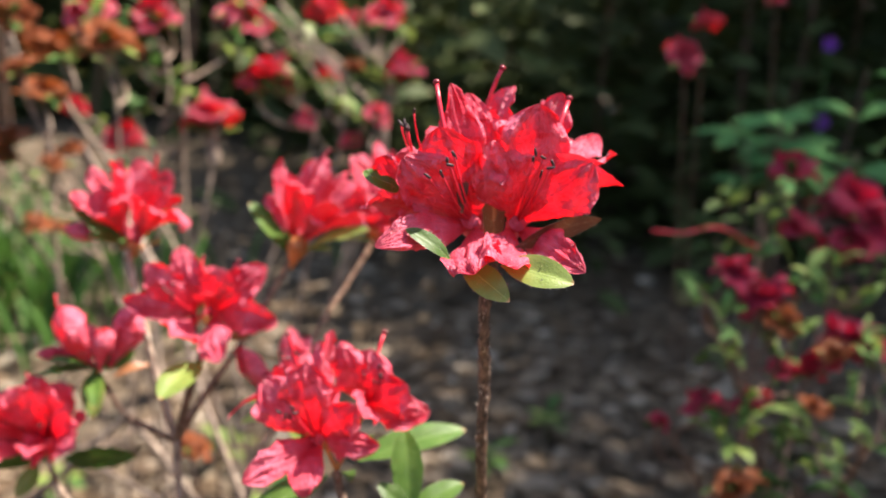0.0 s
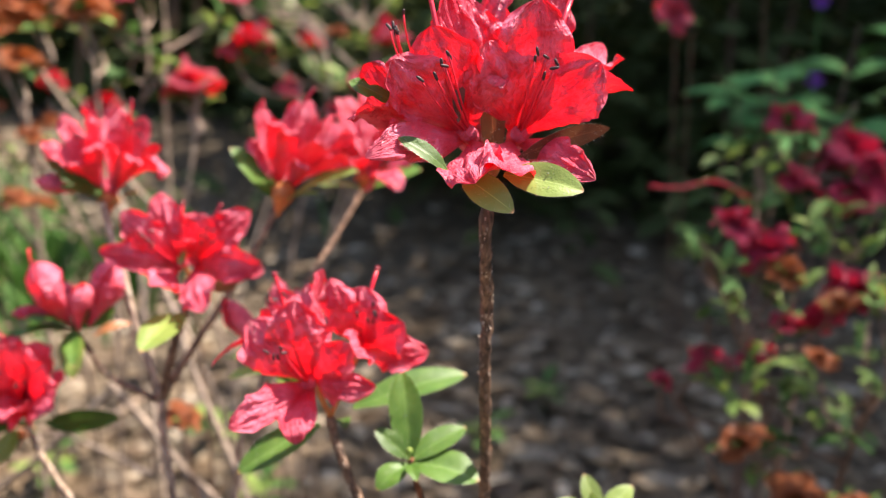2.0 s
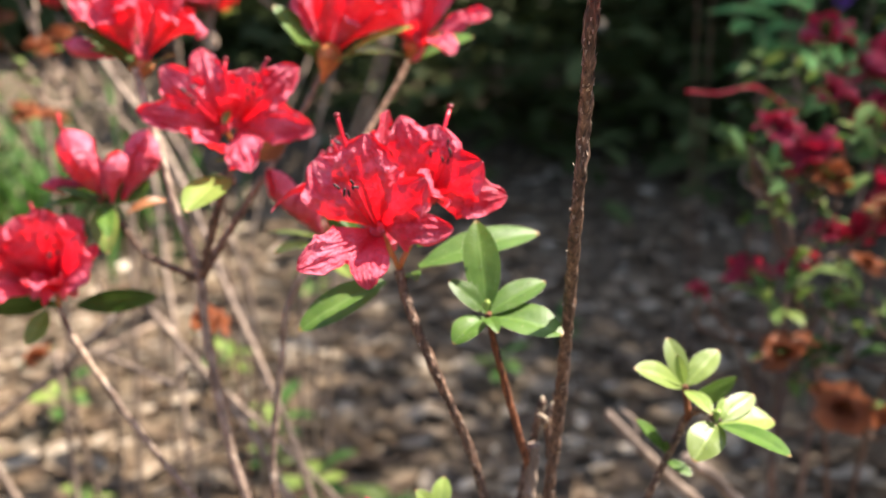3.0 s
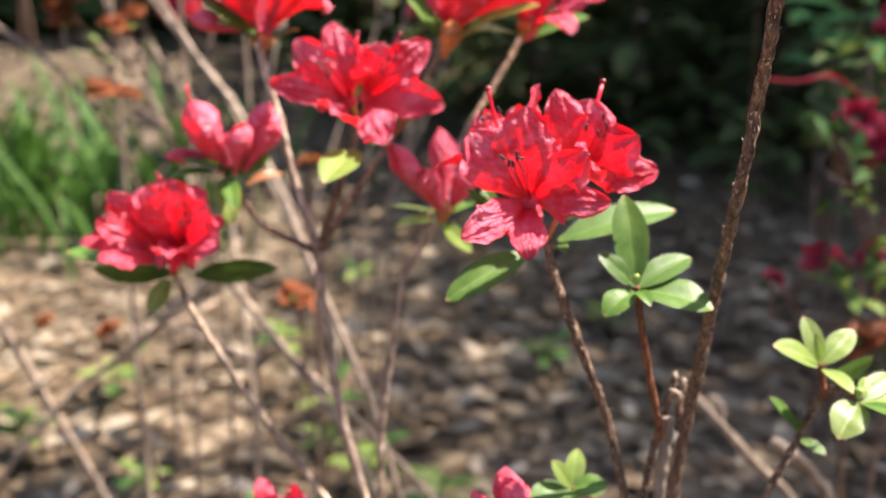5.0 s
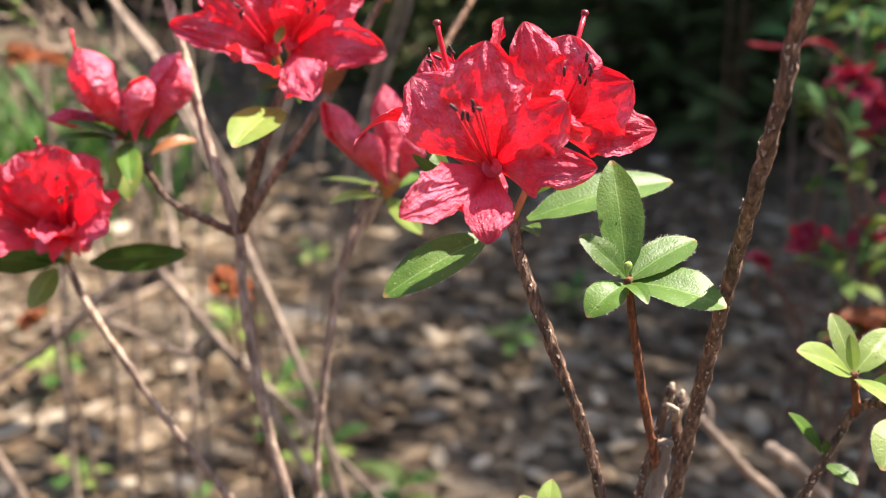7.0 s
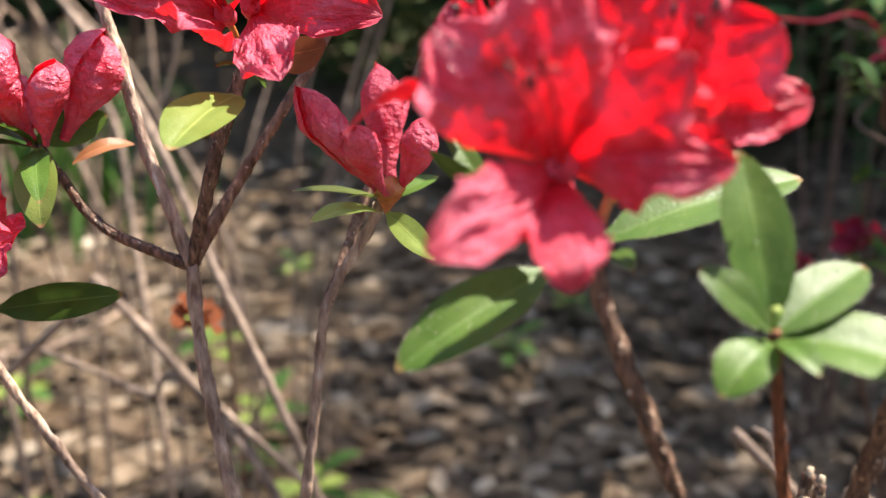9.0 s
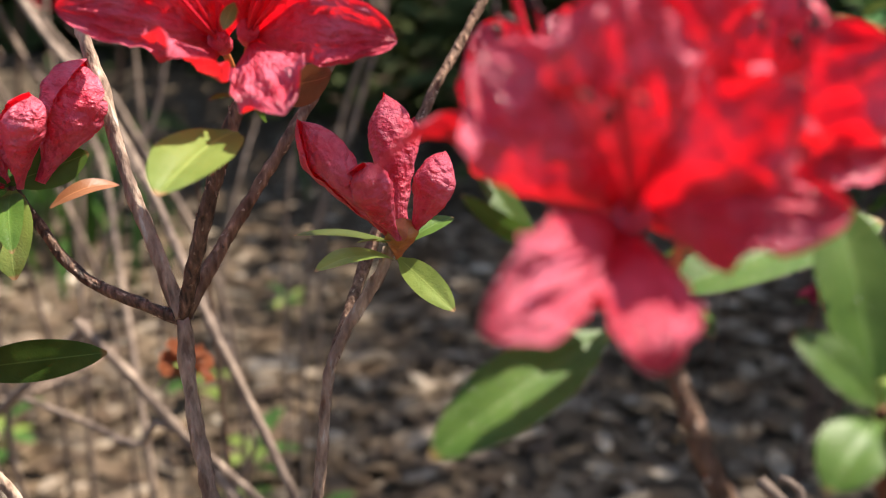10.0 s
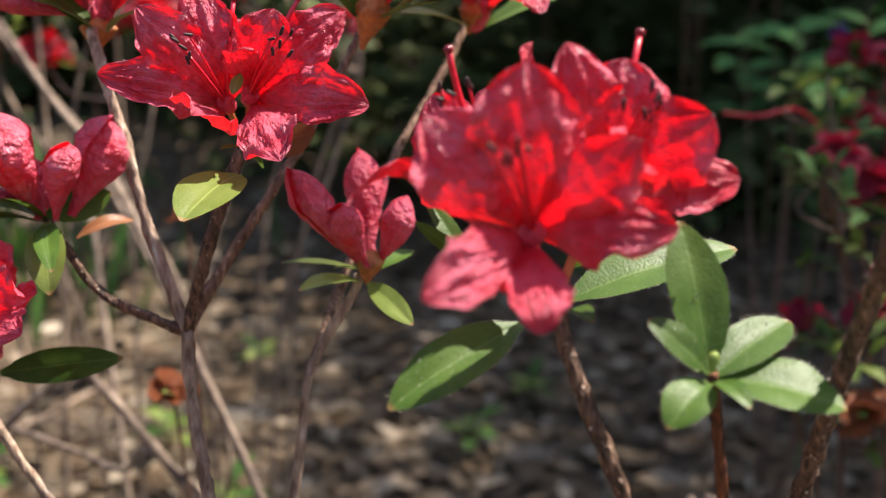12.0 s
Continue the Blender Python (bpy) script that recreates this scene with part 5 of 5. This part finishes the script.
stem(back_shrub, [(-0.430, 1.079, 0.657), (-0.404, 1.064, 0.590), (-0.381, 1.068, 0.513), (-0.344, 1.080, 0.426), (-0.306, 1.093, 0.277), (-0.316, 1.138, -0.012)], 1.8, 2.6, bark_pale, 'branch', 6)
stem(back_shrub, [(-0.387, 1.089, 0.599), (-0.349, 1.089, 0.545), (-0.303, 1.098, 0.483), (-0.278, 1.092, 0.451), (-0.205, 1.075, 0.293), (-0.212, 1.108, -0.012)], 2.2, 2.8, bark_pale, 'branch', 6)
bloom(back_shrub, (-0.270, 1.178, 0.583), 66, petal_red)
bloom(back_shrub, (-0.226, 1.295, 0.618), 58, petal_red)
bloom(back_shrub, (-0.254, 1.289, 0.605), 39, petal_red)
bloom(back_shrub, (-0.190, 1.285, 0.567), 32, petal_red)
bloom(back_shrub, (-0.089, 1.360, 0.624), 51, petal_red)
bloom(back_shrub, (-0.105, 1.295, 0.576), 36, petal_red)
bloom(back_shrub, (-0.181, 1.350, 0.618), 41, petal_red)
bloom(back_shrub, (-0.334, 1.197, 0.681), 66, petal_red)
bloom(back_shrub, (-0.406, 1.193, 0.687), 54, petal_red)
bloom(back_shrub, (-0.124, 1.425, 0.687), 63, petal_red)
bloom(back_shrub, (-0.277, 1.359, 0.684), 68, petal_red)
bloom(back_shrub, (-0.197, 1.420, 0.693), 49, petal_red)
bloom(back_shrub, (-0.374, 1.212, 0.547), 56, petal_red)
bloom(back_shrub, (-0.137, 1.284, 0.543), 32, petal_red)
bloom(back_shrub, (-0.453, 1.263, 0.572), 32, petal_red)
bloom(back_shrub, (0.261, 1.501, 0.650), 58, petal_red)
bloom(back_shrub, (0.284, 1.514, 0.690), 44, petal_red)
bloom(back_shrub, (0.384, 1.582, 0.720), 30, petal_red)
bloom(back_shrub, (-0.157, 1.419, 0.676), 35, petal_red)
bloom(back_shrub, (-0.397, 1.070, 0.611), 49, petal_orange)
bloom(back_shrub, (-0.379, 1.054, 0.541), 30, petal_orange)
bloom(back_shrub, (-0.425, 1.056, 0.565), 49, petal_orange)
bloom(back_shrub, (-0.407, 1.131, 0.650), 68, petal_orange)
bloom(back_shrub, (-0.360, 1.139, 0.663), 63, petal_orange)
bloom(back_shrub, (-0.425, 1.073, 0.631), 38, petal_orange)
bloom(back_shrub, (-0.144, 1.325, 0.626), 30, petal_orange)
bloom(back_shrub, (-0.460, 1.135, 0.681), 57, petal_orange)
bloom(back_shrub, (-0.428, 1.051, 0.544), 32, petal_orange)
bloom(back_shrub, (-0.348, 1.166, 0.645), 41, petal_orange)
bloom(back_shrub, (-0.391, 1.029, 0.487), 29, petal_orange)
bloom(back_shrub, (-0.365, 1.031, 0.484), 29, petal_orange)
bloom(back_shrub, (-0.133, 0.717, 0.421), 25, petal_orange)
bloom(back_shrub, (-0.133, 0.753, 0.498), 18, petal_orange)
bloom(back_shrub, (-0.428, 1.047, 0.552), 24, petal_orange)
bloom(back_shrub, (-0.387, 1.102, 0.547), 32, petal_orange)
bloom(back_shrub, (-0.453, 1.003, 0.267), 22, petal_orange)
bloom(back_shrub, (-0.348, 0.920, 0.302), 29, petal_orange)
tuft(back_shrub, (-0.383, 1.098, 0.631), 39)
tuft(back_shrub, (-0.358, 1.160, 0.622), 47)
tuft(back_shrub, (-0.318, 1.182, 0.617), 48)
tuft(back_shrub, (-0.272, 1.295, 0.636), 45)
tuft(back_shrub, (-0.234, 1.355, 0.654), 54)
tuft(back_shrub, (-0.145, 1.394, 0.656), 49)
tuft(back_shrub, (-0.353, 1.189, 0.573), 42)
tuft(back_shrub, (-0.293, 1.179, 0.595), 36)
tuft(back_shrub, (-0.198, 1.320, 0.625), 40)
tuft(back_shrub, (-0.093, 1.420, 0.658), 49)
tuft(back_shrub, (-0.399, 1.046, 0.516), 38)
tuft(back_shrub, (-0.376, 1.112, 0.563), 34)
tuft(back_shrub, (-0.338, 1.189, 0.648), 60)
tuft(back_shrub, (-0.316, 1.196, 0.669), 54)
tuft(back_shrub, (-0.237, 1.289, 0.599), 52)
tuft(back_shrub, (-0.199, 1.294, 0.607), 52)
tuft(back_shrub, (-0.187, 1.357, 0.646), 54)
tuft(back_shrub, (-0.103, 1.355, 0.607), 54)
tuft(back_shrub, (-0.276, 1.356, 0.672), 41)
tuft(back_shrub, (-0.253, 1.176, 0.570), 36)
tuft(back_shrub, (-0.279, 1.172, 0.560), 36)
tuft(back_shrub, (-0.126, 1.292, 0.572), 45)
tuft(back_shrub, (-0.378, 1.141, 0.679), 45)
tuft(back_shrub, (-0.151, 1.318, 0.601), 40)
tuft(back_shrub, (-0.163, 1.312, 0.581), 40)
# pale dry stems between the shoots and the ground
stem(dry_stems, [(-0.510, 1.037, 0.550), (-0.439, 1.049, 0.498), (-0.399, 1.065, 0.438), (-0.390, 1.098, 0.374), (-0.380, 1.138, 0.243), (-0.399, 1.184, -0.012)], 2.4, 2.8, bark_pale, 'branch', 6)
stem(dry_stems, [(-0.387, 1.057, 0.571), (-0.385, 1.055, 0.499), (-0.383, 1.053, 0.397), (-0.385, 1.057, 0.250), (-0.386, 1.059, 0.162), (-0.385, 1.109, -0.012)], 2.6, 3.2, bark_pale, 'branch', 6)
stem(dry_stems, [(-0.286, 0.912, 0.580), (-0.246, 0.881, 0.538), (-0.206, 0.844, 0.508), (-0.171, 0.804, 0.474), (-0.136, 0.753, 0.435), (-0.096, 0.716, 0.374), (-0.077, 0.704, 0.331), (-0.047, 0.684, 0.215), (-0.055, 0.695, -0.012)], 1.9, 2.4, bark_pale, 'branch', 6)
stem(dry_stems, [(-0.248, 0.900, 0.531), (-0.222, 0.882, 0.501), (-0.130, 0.820, 0.326), (-0.250, 0.900, 0.200)], 1.4, 1.6, bark_pale, 'branch', 6)
stem(dry_stems, [(-0.206, 0.780, 0.412), (-0.177, 0.774, 0.383), (-0.146, 0.766, 0.348), (-0.112, 0.755, 0.305), (-0.063, 0.739, 0.198), (-0.060, 0.758, -0.012)], 2.6, 3.0, bark_pale, 'branch', 6)
stem(dry_stems, [(-0.211, 0.808, 0.400), (-0.245, 0.804, 0.367), (-0.284, 0.809, 0.330), (-0.336, 0.810, 0.286), (-0.408, 0.811, 0.186), (-0.455, 0.836, -0.012)], 2.4, 2.6, bark_pale, 'branch', 6)
stem(dry_stems, [(-0.415, 0.829, 0.370), (-0.383, 0.834, 0.310), (-0.357, 0.838, 0.250), (-0.325, 0.840, 0.180), (-0.308, 0.840, 0.117), (-0.288, 0.879, -0.012)], 2.8, 3.4, bark_pale, 'branch', 6)
stem(dry_stems, [(-0.312, 0.877, 0.321), (-0.305, 0.871, 0.269), (-0.298, 0.860, 0.170), (-0.295, 0.857, 0.110), (-0.281, 0.897, -0.012)], 2.4, 2.8, bark_pale, 'branch', 6)
stem(dry_stems, [(-0.271, 0.836, 0.345), (-0.215, 0.800, 0.346), (-0.178, 0.773, 0.348), (-0.150, 0.767, 0.355), (-0.021, 0.742, 0.231), (-0.130, 0.800, 0.220)], 1.6, 2.0, bark_pale, 'branch', 6)
stem(dry_stems, [(-0.410, 1.156, 0.558), (-0.369, 1.137, 0.488), (-0.299, 1.075, 0.436), (-0.262, 1.000, 0.359), (-0.227, 0.927, 0.233), (-0.231, 0.944, -0.012)], 2.2, 2.8, bark_pale, 'branch', 6)
# broken dead branches by the front shrub
stem(dead_branch, [(0.105, 0.678, 0.389), (0.123, 0.675, 0.372), (0.144, 0.680, 0.348), (0.173, 0.683, 0.318), (0.237, 0.692, 0.207), (0.270, 0.707, -0.012)], 2.8, 3.2, bark_pale, 'branch', 6)
stem(dead_branch, [(0.113, 0.679, 0.390), (0.121, 0.679, 0.385), (0.122, 0.675, 0.374)], 1.4, 1.8, bark_pale, 'branch', 6)
stem(dead_branch, [(0.145, 0.648, 0.379), (0.161, 0.656, 0.366), (0.174, 0.662, 0.351), (0.190, 0.667, 0.326), (0.237, 0.678, 0.212), (0.263, 0.693, -0.012)], 3.4, 3.4, bark_pale, 'branch', 6)


# ---- broad-leaved plant, seedlings, grass ----
def build_broad_plant():
    plant = thing("broad_leaved_plant", (0.36, 1.36, 0.0), "soft green broad-leaved plant under the shrubs", "plant")
    rng = random.Random(8)
    for k in range(7):
        top = Vector((0.36 + rng.uniform(-0.07, 0.32), 1.36 + rng.uniform(-0.05, 0.3), rng.uniform(0.50, 0.66)))
        stem(plant, [top, top * 0.5 + Vector((0.18, 0.68, 0.02)), (0.36 + rng.uniform(-.03, .03), 1.36, -0.01)], 1.2, 2.2, bark, "stalk", 6)
        for i in range(6):
            a = rng.uniform(0, 6.3)
            out = Vector((math.cos(a), math.sin(a), rng.uniform(-0.25, 0.35)))
            at = top - Vector((0, 0, 0.03 * (i // 2)))
            leaf(plant, at, at + out * rng.uniform(0.06, 0.11), rng.uniform(24, 36), (0.1, -0.3, 1), 0.25, leaf_broad)
    return plant


build_broad_plant()


def build_purple_flowers():
    for i, (at, base) in enumerate((((0.47, 1.62, 0.66), (0.5, 1.66, 0.0)), ((0.44, 1.50, 0.565), (0.46, 1.52, 0.0)))):
        p = thing("purple_flower", base, "small purple flower on a thin green stalk", "flower", "purple flowers")
        stem(p, [at, (at[0], at[1], at[2] * 0.5), base], 1.0, 1.6, leaf_broad, "stalk", 5)
        for k in range(5):
            a = k * 1.257 + i
            leaf(p, at, Vector(at) + Vector((math.cos(a), -0.5, math.sin(a))) * 0.012, 9, (0, -1, 0.2), 0.2, petal_purple, "petal")


build_purple_flowers()


def build_seedlings():
    first = thing("seedling", (0, 0, 0), "small green seedling growing through the leaf litter", "seedling", "seedlings in the litter")
    rng = random.Random(4)
    stem(first, [(0, 0, 0.035), (0.002, 0, 0.015), (0, 0, -0.005)], 0.8, 1.2, leaf_back, "stalk", 5)
    for k in range(7):
        a = k * 2.4
        up = 0.018 + 0.003 * k
        leaf(first, (0, 0, up), (0.035 * math.cos(a), 0.035 * math.sin(a), up + rng.uniform(0.0, 0.02)), 15, (0, 0, 1), 0.25, leaf_young if k % 3 else leaf_back)
    spots = ((-0.17, 1.18), (-0.42, 1.13), (-0.30, 1.80), (-0.2, 1.02), (-0.66, 0.98), (-0.55, 1.36), (-0.62, 1.07), (0.03, 1.53), (-0.25, 1.33), (-0.24, 1.25), (-0.6, 1.2), (-0.5, 0.96), (-0.75, 1.15), (-0.08, 1.12), (-0.28, 1.06), (0.12, 1.7), (-0.36, 1.5), (-0.8, 1.4))
    for i, (x, y) in enumerate(spots):
        k = rng.uniform(0.8, 1.5)
        first_or_copy = first if i == 0 else copy_thing(first, pose(x, y, 0))
        first_or_copy.matrix_basis = Matrix.LocRotScale((x, y, ground_height(x, y) + 0.012), Euler((0, 0, rng.uniform(0, 6.3))), (k, k, k))


build_seedlings()


def build_grass():
    rng = random.Random(9)
    placed = []
    for _ in range(330):
        x, y = -1.08 + rng.gauss(0, 0.20), 2.1 + rng.gauss(0, 0.18)
        a = rng.uniform(0, 6.3)
        lean = Vector((math.cos(a) * 0.5, math.sin(a) * 0.5, 1.0))
        placed.append((Vector((x, y, 0.0)), lean, Vector((-lean.x, -lean.y, 0.6)), rng.uniform(0.10, 0.34), rng.uniform(0.010, 0.022)))
    scatter_leaves("grass_clump", grass_green, placed, "clump of fresh green strap-leaved grass", "grass", 0.35, 6, 3)


build_grass()


def build_hedge():
    """Dense evergreen growth behind, in whose shade the far ground lies."""
    rng = random.Random(21)
    placed = []
    for k in range(430):
        cx = rng.uniform(-5.0, 4.5)
        front = 2.25 if cx > -0.2 else 2.25 + min(2.3, (-0.2 - cx) * 2.4)
        cy, cz = front + 0.35 + 1.5 * rng.random(), rng.uniform(0.05, 1.9 if cx > -0.2 else 1.3)
        spread = rng.uniform(0.14, 0.28)
        for _ in range(75):
            place = Vector((cx + rng.gauss(0, spread), cy + rng.gauss(0, spread), max(0.03, cz + rng.gauss(0, spread))))
            a = rng.uniform(0, 6.3)
            along = Vector((math.cos(a), math.sin(a), rng.uniform(-0.6, 0.4)))
            length = rng.uniform(0.06, 0.13)
            placed.append((place, along, Vector((rng.uniform(-.5, .5), rng.uniform(-.8, .3), 1)), length, length * 0.45))
    scatter_leaves("hedge_foliage", leaf_shade, placed, "dense dark evergreen foliage in shade", "hedge", 0.2)
    hedge = thing("hedge_stems", (0, 2.8, 0), "thin upright stems of the dark hedge", "hedge")
    for k in range(26):
        x, y = -2.6 + 0.2 * k + rng.uniform(-.08, .08), rng.uniform(2.1, 3.0)
        y += 1.5 if x < -0.4 else 0.9
        stem(hedge, [(x + rng.uniform(-.2, .2), y, 2.0), (x + rng.uniform(-.1, .1), y, 0.9), (x, y, -0.01)], 4, 8, bark, "stem", 7)


build_hedge()


def build_far_woods():
    """Thick woodland edge that closes the view all round."""
    rng = random.Random(33)
    placed = []
    for k in range(17000):
        ang = rng.uniform(0, 2 * math.pi)
        behind = math.sin(ang) < 0.2
        r = rng.uniform(9.0, 11.0) if behind else rng.uniform(5.2, 6.6)
        place = Vector((r * math.cos(ang), 0.5 + r * math.sin(ang), rng.uniform(0.0, 3.4)))
        a = rng.uniform(0, 6.3)
        along = Vector((math.cos(a), math.sin(a), rng.uniform(-0.8, 0.3)))
        length = rng.uniform(0.26, 0.52)
        placed.append((place, along, Vector((-math.cos(ang), -math.sin(ang), rng.uniform(0, 1))), length, length * 0.5))
    scatter_leaves("far_woods", leaf_shade, placed, "dark leafy woodland edge all round the clearing", "woods", 0.2)


build_far_woods()


def build_shade_tree(foot, label, middle, spread, low, high, limbs, keeps, leaf_long, loose, seed):
    """An unseen young broad-leaved tree added for its shade; its crown ends short of the clearing in which the front
    azaleas stand.
    """
    rng = random.Random(seed)
    foot = Vector(foot)
    tree = thing("tree", foot, label, "tree", "trees over the shrubs")
    stem(tree, [foot + Vector(p) for p in ((-0.1, -0.1, 4.6), (0.05, 0.0, 3.0), (-0.05, 0.05, 1.5), (0, 0, -0.05))], 25, 75, bark_grey, "trunk", 12)
    placed = []
    for k in range(limbs):
        ang = k * 2.4
        reach = 0.9 + 1.1 * rng.random()
        tip = Vector((middle[0] + spread[0] * reach * math.cos(ang), middle[1] + spread[1] * reach * math.sin(ang), rng.uniform(low, high)))
        tip.y = max(tip.y, 1.35)
        root = foot + Vector((0, 0, rng.uniform(2.0, 3.4)))
        stem(tree, [tip, (tip + root) / 2 + Vector((0, 0, 0.15)), root], 5, 18, bark_grey, "limb", 6)
        for _ in range(14):
            c = root.lerp(tip, rng.uniform(0.4, 1.1)) + Vector((rng.gauss(0, .2), rng.gauss(0, .2), rng.gauss(0, .15)))
            # leaf count follows the spot where this clump's shadow meets the ground
            leaves = keeps(c.x - SUN_FROM.x / SUN_FROM.z * c.z, c.y - SUN_FROM.y / SUN_FROM.z * c.z)
            for _ in range(leaves):
                a = rng.uniform(0, 6.3)
                place = c + Vector((rng.gauss(0, loose), rng.gauss(0, loose), rng.gauss(0, .08)))
                length = rng.uniform(0.6, 1.1) * leaf_long
                placed.append((place - foot, Vector((math.cos(a), math.sin(a), -0.3)), Vector((rng.uniform(-.4, .4), rng.uniform(-.4, .4), 1)), length, length * 0.55))
    crown = scatter_leaves("crown", leaf_back, placed, "", "", 0.2)
    crown.parent = tree


# leaves only where shade is wanted on the litter and crimson shrub
def near_shade_crown(x, y):
    if y < 0.58 or x < (-0.04 if y < 1.25 else -0.1 if y < 1.45 else -0.26):
        return 0
    return 120 if y < 1.2 else 175 if x > 0.3 else 90


# leaves only where shade is wanted on the hedge behind
def far_shade_crown(x, y):
    return 0 if y < 2.2 or x < 0.05 else 50


# both trees stand out of view, added only to block the sun
build_shade_tree((3.6, 3.4, 0.0), "unseen young broad-leaved tree added to shade the litter", (2.62, 2.62), (0.98, 0.85), 2.7, 4.0, 28, near_shade_crown, 0.057, 0.22, 14)
build_shade_tree((2.1, 5.6, 0.0), "unseen young broad-leaved tree added to darken the hedge", (2.16, 4.45), (1.1, 0.9), 3.0, 4.3, 24, far_shade_crown, 0.13, 0.18, 5)
